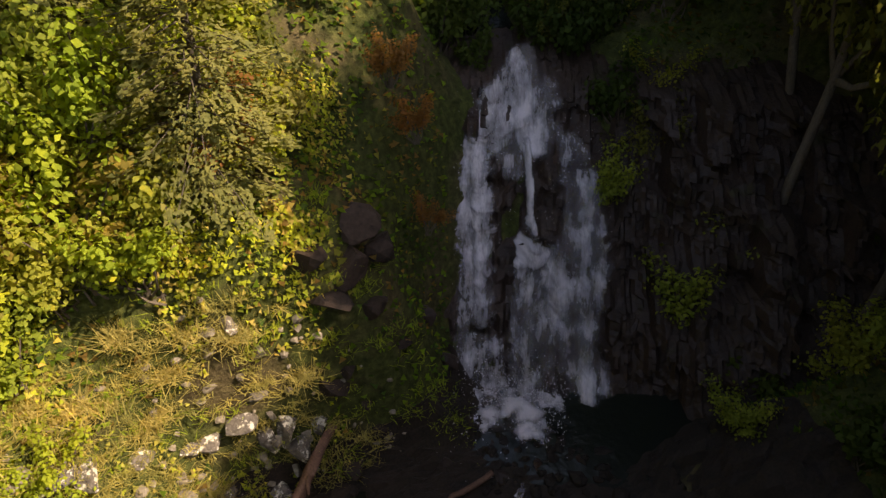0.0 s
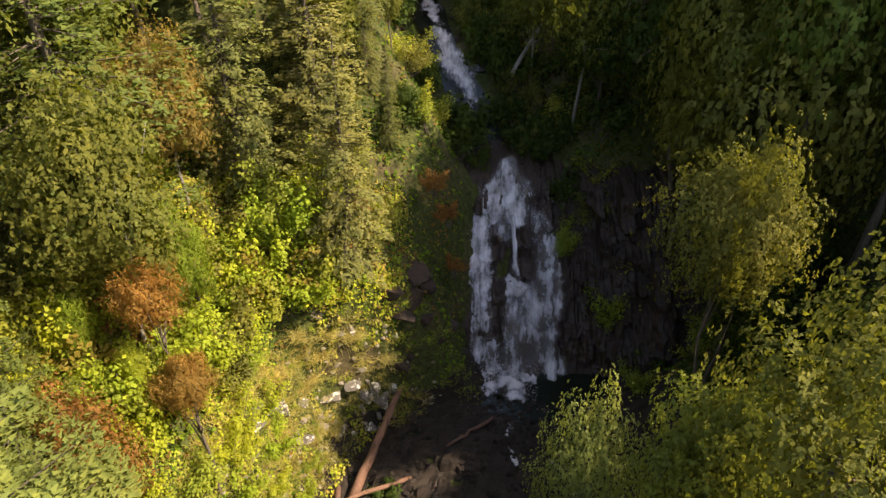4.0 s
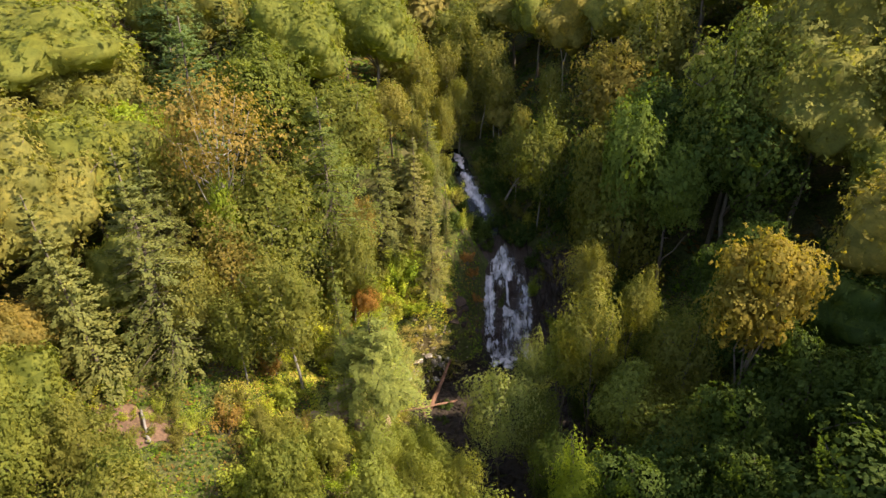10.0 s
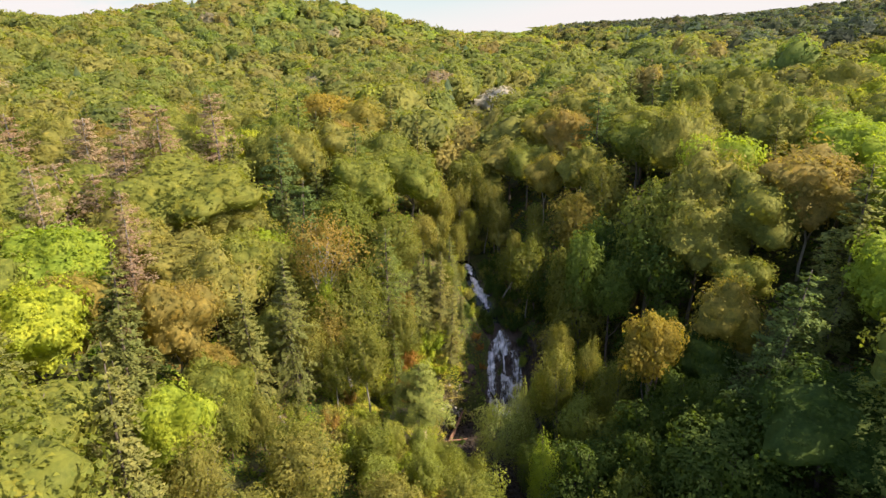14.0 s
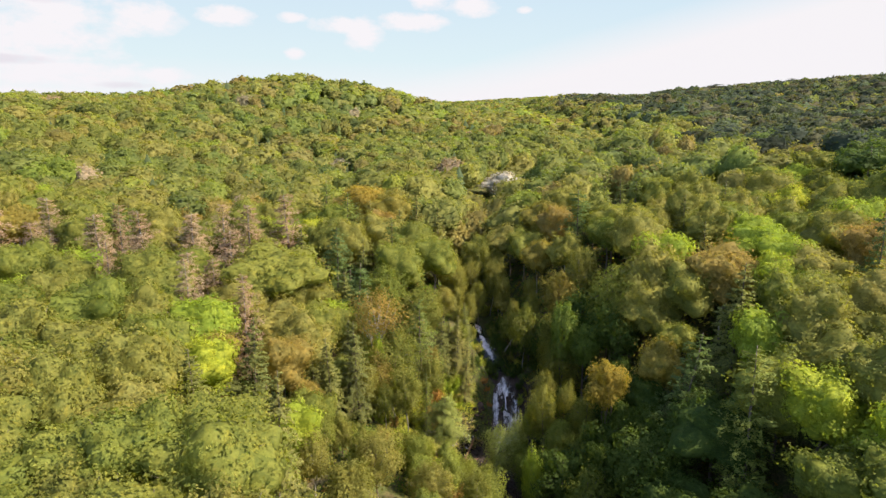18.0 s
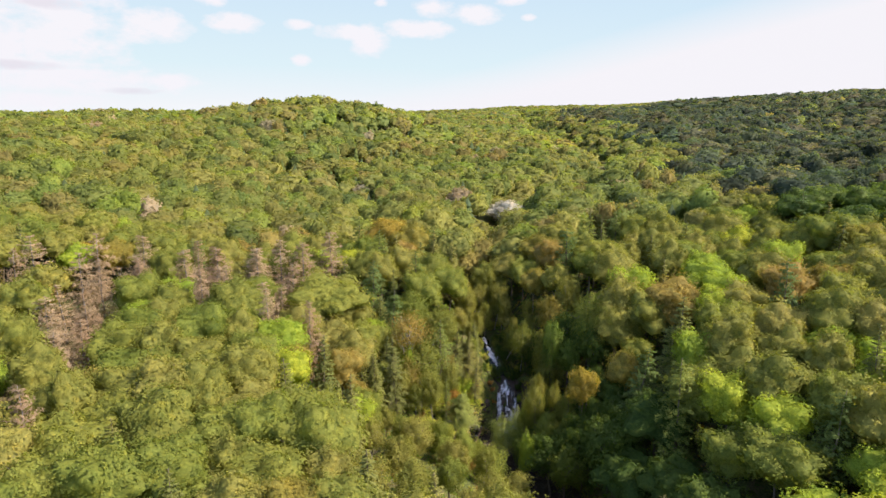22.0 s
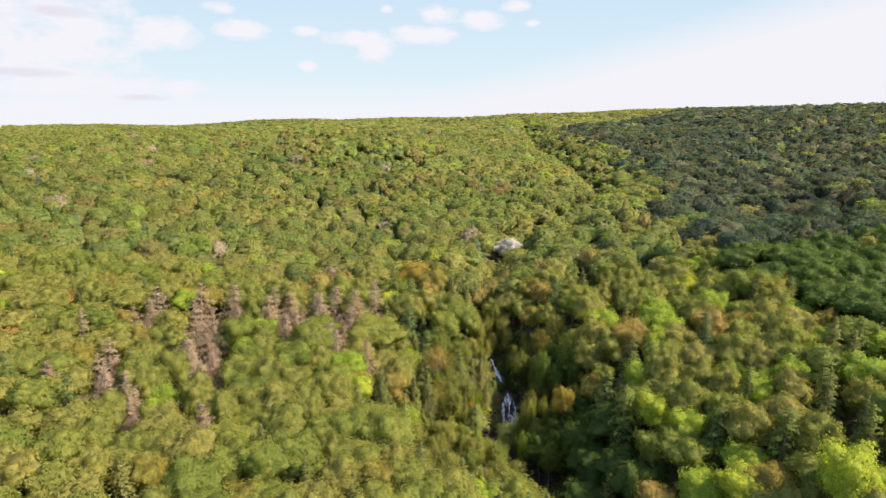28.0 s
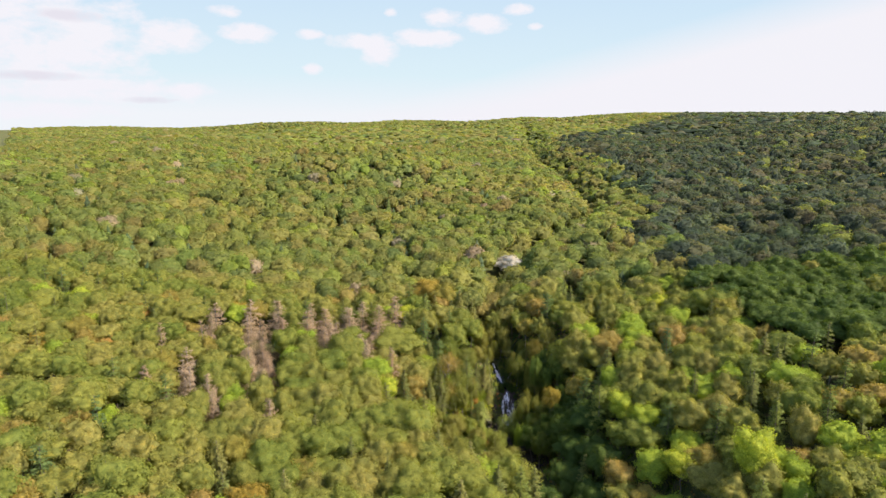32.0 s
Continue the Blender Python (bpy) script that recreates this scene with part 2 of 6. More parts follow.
def ground_height(x, y):
    x, y = np.asarray(x, float), np.asarray(y, float)
    near = np.clip((60 - np.abs(y - 10)) / 30, 0, 1)
    mid = soft_interp(y, STREAM_Y, STREAM_X, 3.0)
    bed = soft_interp(y, BED_Y, BED_Z, 0.35)
    d = x - mid + 0.7 * rolling(x, y, 3.1, 2.0) * near
    up = np.clip((y - 13) / 8, 0, 1) * np.clip((70 - y) / 30, 0, 1)      # above the falls the walls stand closer
    left = soft_interp(-d + np.interp(y, CLIFF_Y, CLIFF_D), LEFT_D, LEFT_H, 0.5)
    left = left + np.clip(y + 5, -60, 0) * 0.09 * np.clip(-d / 60, 0, 1)
    right = soft_interp(d + 0.6 * up, RIGHT_D, RIGHT_H, 0.6)
    carve = np.clip((y - 11.5) / 2, 0, 1) * np.clip((23 - y) / 2, 0, 1) * np.clip((14 - d) / 4, 0, 1)    # bare rock beside the fall
    right = right * (1 - 0.8 * carve)
    reach = np.where(y > 20, 60, 28) + np.clip(y - 100, 0, 400) * 0.5
    z = np.where(d < 0, left, right) + bed * np.clip(1 - np.abs(d) / reach, 0, 1)
    z = np.maximum(z, 88 * np.exp(-((x - 450) / 1100) ** 2 - ((y - 2300) / 520) ** 2))        # far ridge across the valley's head
    z = np.maximum(z, 86 * np.exp(-((x + 900) / 1000) ** 2 - ((y - 3100) / 420) ** 2) - 40)     # low blue ridge to the north-west
    z += 28 * np.exp(-((x + 135) / 95) ** 2 - ((y - 385) / 90) ** 2)
    z += 10 * np.exp(-((x - 390) / 120) ** 2 - ((y - 1180) / 250) ** 2)
    z -= 7 * np.exp(-((x - 140) / 38) ** 2 - ((y - 135) / 60) ** 2)        # side valley behind the right-hand shoulder
    z += rolling(x, y, 2.3, 5.0) * 0.25 * np.clip(np.abs(d) / 4 - 0.7, 0, 1) + rolling(x, y, 17.0, 3.0) * 0.9 * np.clip(np.abs(d) / 25, 0, 1)
    z += rolling(x, y, 90.0, 1.0) * 4.0 * np.clip(np.abs(d) / 120 - 0.3, 0, 1)
    z -= 0.85 * np.exp(-((x - 6.4) / 2.0) ** 2 - ((y - 13.0) / 1.7) ** 2)      # the pool runs out to the right
    return z

# ---- building blocks ----
class Shape:
    """Vertices and faces gathered into one mesh."""

    def __init__(self):
        self.v, self.f, self.n = [], [], 0

    def add(self, verts, faces):
        self.v.append(np.asarray(verts, float))
        self.f.extend(tuple(int(i) + self.n for i in f) for f in faces)
        self.n += len(verts)
        return self

    def mesh(self, name, mat, smooth=False):
        me = bpy.data.meshes.new(name)
        me.from_pydata(np.concatenate(self.v).tolist(), [], self.f)
        me.materials.append(mat)
        if smooth:
            me.polygons.foreach_set("use_smooth", [True] * len(me.polygons))
        return me


def soup(name, verts, n, mat, tint=None, normals=None):
    """A mesh of loose faces of n corners each: leaves."""
    verts = np.ascontiguousarray(verts, np.float32).reshape(-1, 3)
    k = len(verts)
    me = bpy.data.meshes.new(name)
    me.vertices.add(k)
    me.vertices.foreach_set("co", verts.ravel())
    me.loops.add(k)
    me.loops.foreach_set("vertex_index", np.arange(k, dtype=np.int32))
    me.polygons.add(k // n)
    me.polygons.foreach_set("loop_start", np.arange(0, k, n, dtype=np.int32))
    if tint is not None:
        a = me.color_attributes.new("tint", "FLOAT_COLOR", "POINT")
        a.data.foreach_set("color", np.c_[np.repeat(tint, n, 0), np.ones(k)].astype(np.float32).ravel())
    me.update(calc_edges=True)
    if normals is not None:      # leaves are lit as the round crown that they make up
        a = me.attributes.new("custom_normal", "FLOAT_VECTOR", "POINT")
        a.data.foreach_set("vector", (unit(normals) if len(normals) == k else np.repeat(unit(normals), n, 0)).astype(np.float32).ravel())
    me.materials.append(mat)
    return me


def thing(name, m, label, category, group="", kind=""):
    ob = new(name)
    ob.empty_display_size = 0.2
    ob.matrix_world = m
    return tagged(ob, label, category, group, kind)


def part(name, mesh, parent, label="", m=None):
    ob = new(name, mesh)
    ob.parent = parent
    if m is not None:
        ob.matrix_basis = m
    return tagged(ob, label)


def unit(v):
    return v / np.maximum(np.linalg.norm(v, axis=-1, keepdims=True), 1e-9)


def leaves(rng, at, facing, size, corners=3, long=1.0, along=None):
    """Loose leaf faces at the points, facing roughly that way, and the way each one is lit."""
    k = len(at)
    n = unit(unit(facing) + rng.normal(0, 0.42, (k, 3)))
    u = unit(np.cross(n, rng.normal(0, 1, (k, 3))) if along is None else along + rng.normal(0, 0.25, (k, 3)))
    w = np.cross(n, u)
    s = (size * rng.uniform(0.6, 1.35, k))[:, None]
    u, w = u * s * long, w * s
    if corners == 3:
        v = np.stack((at + 0.62 * u, at - 0.38 * u + 0.5 * w, at - 0.38 * u - 0.5 * w), 1)
    else:
        v = np.stack((at + 0.55 * u, at + 0.36 * w + 0.05 * u + 0.1 * n * s, at - 0.5 * u, at - 0.36 * w + 0.05 * u + 0.1 * n * s), 1)
    return v.reshape(-1, 3), 0.76 * unit(facing) + 0.24 * n


def tube(shape, path, radii, sides=6, cap=True):
    path = np.asarray(path, float)
    t = unit(np.gradient(path, axis=0))
    side = unit(np.cross(t, (0.31, 0.87, 0.39)))
    up = np.cross(t, side)
    a = np.arange(sides) * 2 * np.pi / sides
    ring = np.cos(a)[None, :, None] * side[:, None] + np.sin(a)[None, :, None] * up[:, None]
    v = (path[:, None] + ring * np.asarray(radii)[:, None, None]).reshape(-1, 3)
    f = [(i * sides + j, i * sides + (j + 1) % sides, (i + 1) * sides + (j + 1) % sides, (i + 1) * sides + j)
         for i in range(len(path) - 1) for j in range(sides)]
    if cap:
        f += [tuple(range(sides))[::-1], tuple((len(path) - 1) * sides + j for j in range(sides))]
    return shape.add(v, f)


def wander(rng, a, b, steps, bend):
    """A slightly crooked line from a to b."""
    a, b = np.asarray(a, float), np.asarray(b, float)
    s = np.linspace(0, 1, steps)[:, None]
    return a + (b - a) * s + rng.normal(0, bend, (steps, 3)) * np.sin(s * np.pi) ** 0.7


def ball_shape(cuts):
    bm = bmesh.new()
    bmesh.ops.create_icosphere(bm, subdivisions=cuts, radius=1.0)
    v = np.array([x.co[:] for x in bm.verts])
    f = np.array([[x.index for x in q.verts] for q in bm.faces])
    bm.free()
    return v, f


CLUMP_V, CLUMP_F = ball_shape(1)
BALLS = {cuts: ball_shape(cuts) for cuts in (1, 2, 3)}


def crown_shell(rng, height, radius, low, lobes, count, per, size, corners=3, core=2, loose=0.05):
    """A leafy crown: a lumpy dome, a loose skin of leaves upon a dense inside. core: how finely the inside is cut; 0: leaves alone."""
    mid = np.array((0, 0, height * (1 + low) / 2))
    half = np.array((radius, radius, height * (1 - low) / 2))
    i = np.arange(lobes) + 0.5
    flat, spin = np.sqrt(1 - (1 - 1.8 * i / lobes) ** 2), i * 2.39996 + rng.uniform(0, 6.28)
    bough = unit(np.c_[np.cos(spin) * flat, np.sin(spin) * flat, 1 - 1.8 * i / lobes] + rng.normal(0, 0.9 / math.sqrt(lobes), (lobes, 3)))
    stout = rng.uniform(0.2, 1.25, lobes) if core else rng.uniform(0.1, 1.3, lobes)
    soft, bold = (0.06, 0.48) if core else (0.075, 0.44)
    reach = 4.4 / lobes
    waves, phase = unit(rng.normal(0, 1, (4, 3))) * 2.3, rng.uniform(0, 6.28, 4)

    def lumpy(d, far):
        """Points of the crown's surface and which way it faces there: boughs swell out of it like cushions, with creases between."""
        turn = d @ waves.T + phase
        apart = 2 - 2 * d @ bough.T
        swell = stout * np.exp(-apart / reach)
        k = swell.argmax(1)
        peak = swell[np.arange(len(d)), k]
        lump = 0.70 + soft * np.cos(turn).sum(1) + bold * peak
        rise = -soft * np.sin(turn) @ waves + (bold * peak * 2 / reach)[:, None] * (bough[k] - d)
        rise -= d * (rise * d).sum(1, keepdims=True)
        waist = np.where(d[:, 2] < 0, 1 - 0.30 * d[:, 2] ** 2, 1.0)[:, None] * (1, 1, 0) + (0, 0, 1)
        return mid + d * half * (lump * far)[:, None] * waist, unit(unit(d / half) - (1.2 if core else 1.1) * rise / lump[:, None])

    sprays = max(count // per, 1)
    d = unit(rng.normal(0, 1, (int(sprays * 1.35) + 6, 3)) + (0, 0, 0.30))
    d = d[d[:, 2] > -0.72][:sprays]
    at, n = lumpy(d, rng.uniform(0.86 if core else 0.80, 1.04, len(d)) + rng.exponential(loose * (0.6 if core else 1), len(d)))
    face = unit(n + (0, 0, 0.32 if core else 0.25)) + rng.normal(0, 0.10 if core else 0.15, at.shape)
    at, face = np.repeat(at, per, 0), np.repeat(unit(face), per, 0)
    off = rng.normal(0, 1, at.shape)
    off -= 0.75 * face * (off * face).sum(1, keepdims=True)
    v, lit = leaves(rng, at + off * size * 0.27 * math.sqrt(per) * (per > 1), face, size * (1.12 if corners == 4 else 1), corners)
    lit = np.repeat(lit, corners, 0)
    if core:        # dense inner leafage that the outer leaves stand on
        bv, bf = BALLS[core]
        w, facing = lumpy(bv, 0.90 * rng.uniform(0.94, 1.04, len(bv)))
        inner, inner_lit = w[bf].reshape(-1, 3), facing[bf].reshape(-1, 3) + (0, 0, 0.3)
    else:
        k = count // 2
        d = unit(rng.normal(0, 1, (k, 3)) + (0, 0, 0.2))
        back, n = lumpy(d, rng.uniform(0.5, 0.9, k))
        inner, inner_lit = leaves(rng, back, n + (0, 0, 0.3), size * 1.7, corners)
        inner_lit = np.repeat(inner_lit, corners, 0)
    return v, lit, inner, inner_lit, lumpy(unit(rng.normal(0, 1, (lobes, 3)) + (0, 0, 0.3)), np.full(lobes, 0.8))[0], mid


def broadleaf(seed, height, radius, count, size, corners=3, low=0.32, lobes=24, limbs=5, sides=6, bark=None, leaf=None, thin=1.0, limb_r=1.0, fill=True, loose=0.05):
    """Trunk mesh and crown mesh of a leafy tree whose crown is made of uneven boughs of leaves."""
    rng = np.random.default_rng(seed)
    per = 7 if count > 9000 else 5 if count > 6000 else 3 if count > 2000 else 2
    corners = 4 if count > 9000 else 3
    v, lit, inner, inner_lit, c, mid = crown_shell(rng, height, radius, low, lobes, count, per, size, corners, 0 if not fill or corners == 4 else 3 if count > 2000 else 2, loose)
    crown = soup("crown", np.vstack((v, inner)), corners, leaf, None, np.vstack((lit, inner_lit)))
    s = Shape()
    r0 = height * 0.014 * thin
    top = (rng.normal(0, 0.3), rng.normal(0, 0.3), height * 0.86)
    stem = wander(rng, (0, 0, -0.8), top, 6, height * 0.012)
    tube(s, stem, np.linspace(r0 * 1.25, r0 * 0.25, 6), sides)
    order = rng.permutation(len(c))[:limbs]
    for k in order:
        i = int(rng.integers(2, 5))
        tube(s, wander(rng, stem[i], c[k] + (c[k] - mid) * 0.25, 5, 0.22), np.linspace(r0 * 0.55, r0 * 0.09, 5) * limb_r, max(4, sides - 2))
    return s.mesh("trunk", bark or BARK, True), crown


def conifer(seed, height, radius, whorls, arms, per, size, droop=0.15, low=0.12, leaf=None, tip=0.06, ragged=0.25, clump=0.0, bark=None, limbs=True):
    """Trunk mesh and crown mesh of a needle tree: flat sprays along the branches of its whorls."""
    rng = np.random.default_rng(seed)
    s = Shape()
    r0 = height * 0.012
    stem = wander(rng, (0, 0, -0.8), (0, 0, height), 6, height * 0.006)
    tube(s, stem, np.linspace(r0 * 1.2, r0 * 0.15, 6), 6)
    out, glow = [], []
    for w in range(whorls):
        f = (w + rng.uniform(0.1, 0.9)) / whorls
        z = height * (low + (0.985 - low) * f)
        reach = radius * (tip + (1 - tip) * (1 - f) ** 0.8) * min(1.0, 0.55 + f * 3)
        n = max(3, int(round(arms * (1 - 0.35 * f))))
        turn = rng.uniform(0, 6.28)
        for j in range(n):
            a = turn + j * 6.283 / n + rng.normal(0, 0.25)
            length = reach * max(0.25, rng.normal(1, ragged))
            rise = -droop * (1 - 1.9 * f)
            way = np.array((math.cos(a), math.sin(a), rise))
            side = np.array((-math.sin(a), math.cos(a), 0))
            root = np.array((0, 0, min(height * 0.985, z + rng.normal(0, 0.65) * height / whorls)))
            if limbs and length > radius * 0.3:
                tube(s, (root, root + way * length * 0.5, root + way * length * 0.96 + (0, 0, -droop * length * 0.2)), np.array((0.016, 0.010, 0.003)) * height * 0.13, 3, False)
            k = max(3, int(per * (0.35 + 0.65 * length / radius)))
            t = np.sqrt(rng.uniform(0, 1, k))
            spread = length * 0.30 * (1.08 - t) * (1 + clump)
            at = root + way * (t * length)[:, None] + side * (rng.uniform(-1, 1, k) * spread)[:, None]
            at[:, 2] += -droop * length * 0.25 * t ** 2 + rng.normal(0, 0.03 + 0.05 * clump, k) * length
            along = way + side * rng.uniform(-0.9, 0.9, k)[:, None]
            face = np.array((way[0] * 0.7, way[1] * 0.7, 0.85))
            v, lit = leaves(rng, at, np.tile(face, (k, 1)), size, 3, 1.5, along)
            out.append(v)
            glow.append(lit)
    return s.mesh("trunk", bark or BARK, True), soup("crown", np.concatenate(out), 3, leaf, None, np.concatenate(glow))


def plant(name, meshes, x, y, z, turn, scale, label, group, category="tree", tilt=(0, 0)):
    ob = thing(name, pose(x, y, z, tilt[0], tilt[1], turn) @ Matrix.Diagonal((*scale, 1)), label, category, group)
    for part_name, me in zip(("trunk", "crown"), meshes):
        part(part_name, me, ob)
    return ob


def boulder(seed, cuts=2, rough=0.25, flat=1.0):
    """A cracked, blocky stone of about 1 m."""
    rng = random.Random(seed)
    bm = bmesh.new()
    bmesh.ops.create_icosphere(bm, subdivisions=cuts, radius=0.5)
    planes = [(Vector((rng.gauss(0, 1), rng.gauss(0, 1), rng.gauss(0, 1))).normalized(), rng.uniform(0.17, 0.34)) for _ in range(11)]
    for v in bm.verts:
        for n, d in planes:
            over = v.co.dot(n) - d
            if over > 0:
                v.co -= n * over
        v.co += v.co.normalized() * noise.noise(v.co * 3 + Vector((seed * 1.3, 0, 0))) * rough * 0.16
        v.co.z *= flat
    return bm


def bm_mesh(name, bm, mat, smooth=False):
    me = bpy.data.meshes.new(name)
    bm.to_mesh(me)
    bm.free()
    me.materials.append(mat)
    if smooth:
        me.polygons.foreach_set("use_smooth", [True] * len(me.polygons))
    return me

# ---- ground ----
def ground_material():
    m, t, out = material("forest_floor")
    big, fine = noise_at(t, 0.35, 5.0), noise_at(t, 3.5, 5.0, 0.7)
    litter = ramp(t, fine, ((0.3, (0.045, 0.034, 0.016)), (0.55, (0.095, 0.072, 0.034)), (0.75, (0.15, 0.12, 0.05))))
    green = ramp(t, fine, ((0.3, (0.02, 0.026, 0.007)), (0.5, (0.052, 0.06, 0.015)), (0.72, (0.11, 0.115, 0.03))))
    col = mixed(t, ramp(t, big, ((0.34, (0, 0, 0)), (0.52, (1, 1, 1)))), litter, green)
    p = node(t, "ShaderNodeBsdfPrincipled", Roughness=0.95)
    p.inputs["Specular IOR Level"].default_value = 0.15
    t.links.new(col, p.inputs["Base Color"])
    t.links.new(bumped(t, fine, 0.8, 0.15), p.inputs["Normal"])
    t.links.new(p.outputs[0], out.inputs[0])
    return m


def stretch_axis(middle, fine, count, reach, power):
    """Grid lines: close together round the middle, wider and wider to the horizon."""
    s = np.linspace(-1, 1, count)
    return middle + np.sign(s) * (np.abs(s) * fine + (np.abs(s) ** power) * reach)


gx = stretch_axis(0, 60, 250, 4200, 6)
gy = stretch_axis(8, 60, 250, 4200, 6)
GX, GY = np.meshgrid(gx, gy)
ground_me = bpy.data.meshes.new("ground")
nx, ny = len(gx), len(gy)
quads = [(j * nx + i, j * nx + i + 1, (j + 1) * nx + i + 1, (j + 1) * nx + i) for j in range(ny - 1) for i in range(nx - 1)]
ground_me.from_pydata(np.c_[GX.ravel(), GY.ravel(), ground_height(GX, GY).ravel()].tolist(), [], quads)
ground_me.polygons.foreach_set("use_smooth", [True] * len(quads))
FLOOR = ground_material()
ground_me.materials.append(FLOOR)
tagged(new("ground", ground_me), "brown and green forest floor of a wooded gorge and hills", "ground", kind="structure")


# ---- sky behind the hills ----
# clouds: place across, height and half sizes
CLOUDS = ((-2610, 610, 473, 215), (-2630, 405, 433, 173), (-2420, 402, 208, 130), (-2087, 582, 221, 107), (-2435, 237, 529, 93), (-2658, 116, 394, 64), (-1627, 623, 167, 66), (-1241, 632, 93, 35), (-943, 590, 188, 58), (-782, 541, 130, 110), (-446, 620, 241, 66), (-330, 754, 147, 65), (-59, 725, 200, 65), (169, 811, 106, 43), (307, 697, 53, 25), (-1233, 402, 61, 44), (-694, 792, 45, 32), (-1753, 754, 89, 44), (-2027, 248, 183, 56))
CLOUD_SHADE = ((-2704, 316, 203, 28), (-2526, 668, 168, 37), (-2190, 182, 143, 24))
def sky_material():
    m, t, out = material("sky_haze")
    co = t.nodes.new("ShaderNodeTexCoord").outputs["Object"]
    sep = t.nodes.new("ShaderNodeSeparateXYZ")
    t.links.new(co, sep.inputs[0])
    ragged = node(t, "ShaderNodeTexNoise", Scale=0.0062, Detail=8.0, Roughness=0.62)
    flat = node(t, "ShaderNodeMapping")
    flat.inputs["Scale"].default_value = (0.75, 0.75, 1.5)
    t.links.new(co, flat.inputs[0])
    t.links.new(flat.outputs[0], ragged.inputs["Vector"])

    def maths(kind, a, b):
        n = t.nodes.new("ShaderNodeMath")
        n.operation = kind
        for socket, value in zip(n.inputs, (a, b)):
            if isinstance(value, bpy.types.NodeSocket):
                t.links.new(value, socket)
            else:
                socket.default_value = value
        return n.outputs[0]

    def within(places):
        total = -9.0
        for px, pz, rx, rz in places:
            dx = maths("POWER", maths("ABSOLUTE", maths("DIVIDE", maths("SUBTRACT", sep.outputs["X"], px), rx), 0), 2.0)
            dz = maths("POWER", maths("ABSOLUTE", maths("DIVIDE", maths("SUBTRACT", sep.outputs["Z"], pz), rz), 0), 2.0)
            total = maths("MAXIMUM", total, maths("SUBTRACT", 1.0, maths("ADD", dx, dz)))
        return maths("ADD", total, maths("ADD", 0.25, maths("MULTIPLY", maths("SUBTRACT", ragged.outputs[0], 0.5), 3.8)))

    def spread(value, lo, hi):
        m = node(t, "ShaderNodeMapRange")
        t.links.new(value, m.inputs[0])
        m.inputs[1].default_value, m.inputs[2].default_value = lo, hi
        return m.outputs[0]

    blue = ramp(t, spread(sep.outputs["Z"], 100, 1000), ((0.0, (0.86, 0.92, 0.96)), (0.3, (0.70, 0.88, 0.95)), (1.0, (0.57, 0.77, 0.94))))
    glare = maths("SUBTRACT", sep.outputs["X"], maths("MULTIPLY", sep.outputs["Z"], 3.9))      # the sky whitens towards the sun and the horizon
    col = mixed(t, spread(glare, -1500, -500), blue, (0.88, 0.90, 0.95))
    col = mixed(t, spread(within(CLOUDS), 0.05, 1.15), col, (0.89, 0.91, 0.965))
    col = mixed(t, maths("MULTIPLY", spread(within(CLOUD_SHADE), 0.0, 1.2), 0.6), col, (0.72, 0.71, 0.80))
    e = node(t, "ShaderNodeEmission", Strength=0.29)
    t.links.new(col, e.inputs[0])
    t.links.new(e.outputs[0], out.inputs[0])
    return m


sky_shape = Shape()
az = np.radians(np.linspace(-62, 62, 33))
hs = np.linspace(-250, 2600, 9)
A, H = np.meshgrid(az, hs)
sky_shape.add(np.c_[(4400 * np.sin(A)).ravel(), (4400 * np.cos(A) - 150).ravel(), H.ravel()],
              [(j * 33 + i, j * 33 + i + 1, (j + 1) * 33 + i + 1, (j + 1) * 33 + i) for j in range(8) for i in range(32)])
tagged(new("backdrop_sky", sky_shape.mesh("backdrop_sky", sky_material(), True)), "pale blue sky with white clouds above the hills", "sky", kind="structure")

# ---- the fall: rock wall, water, pool ----
def fall_depth(z):
    """Where the face of the fall stands (y) at height z."""
    return 13.8 + 0.85 * z


LEDGES = (-1.2, 0.7, 1.9, 3.2, 4.5, 5.8, 7.0, 8.2, 9.7, 11.0)


def step_part(x, z):
    """How far up its step a point of the wall is: 0 at the foot, 1 at the ledge."""
    zz = z + 0.45 * np.sin(x * 1.1 + 1) + 0.22 * np.sin(x * 3.3 + 2)
    k = np.clip(np.searchsorted(LEDGES, zz, side="right") - 1, 0, len(LEDGES) - 2)
    lo, hi = np.array(LEDGES)[k], np.array(LEDGES)[k + 1]
    return np.clip((zz - lo) / (hi - lo), 0, 1)


def step_face(x, z):
    """The stepped wall: steep risers, and ledges that run back."""
    f = step_part(x, z)
    zz = z + 0.45 * np.sin(x * 1.1 + 1) + 0.22 * np.sin(x * 3.3 + 2)
    k = np.clip(np.searchsorted(LEDGES, zz, side="right") - 1, 0, len(LEDGES) - 2)
    lo, hi = np.array(LEDGES)[k], np.array(LEDGES)[k + 1]
    stepped = fall_depth(lo + (hi - lo) * f ** 4)
    return 0.62 * fall_depth(z) + 0.38 * stepped + 0.15


def cell_blocks(u, v, su, sv, seed):
    """Uneven block relief: a height of its own for each cell of a broken grid."""
    row = np.floor(v / sv + 0.35 * np.sin(u / su * 0.7 + seed))
    col = np.floor(u / su + 0.5 * (row % 2) + 0.4 * np.sin(row * 2.3 + seed))
    h = np.sin(row * 127.1 + col * 311.7 + seed * 17.0) * 43758.5
    return h - np.floor(h)


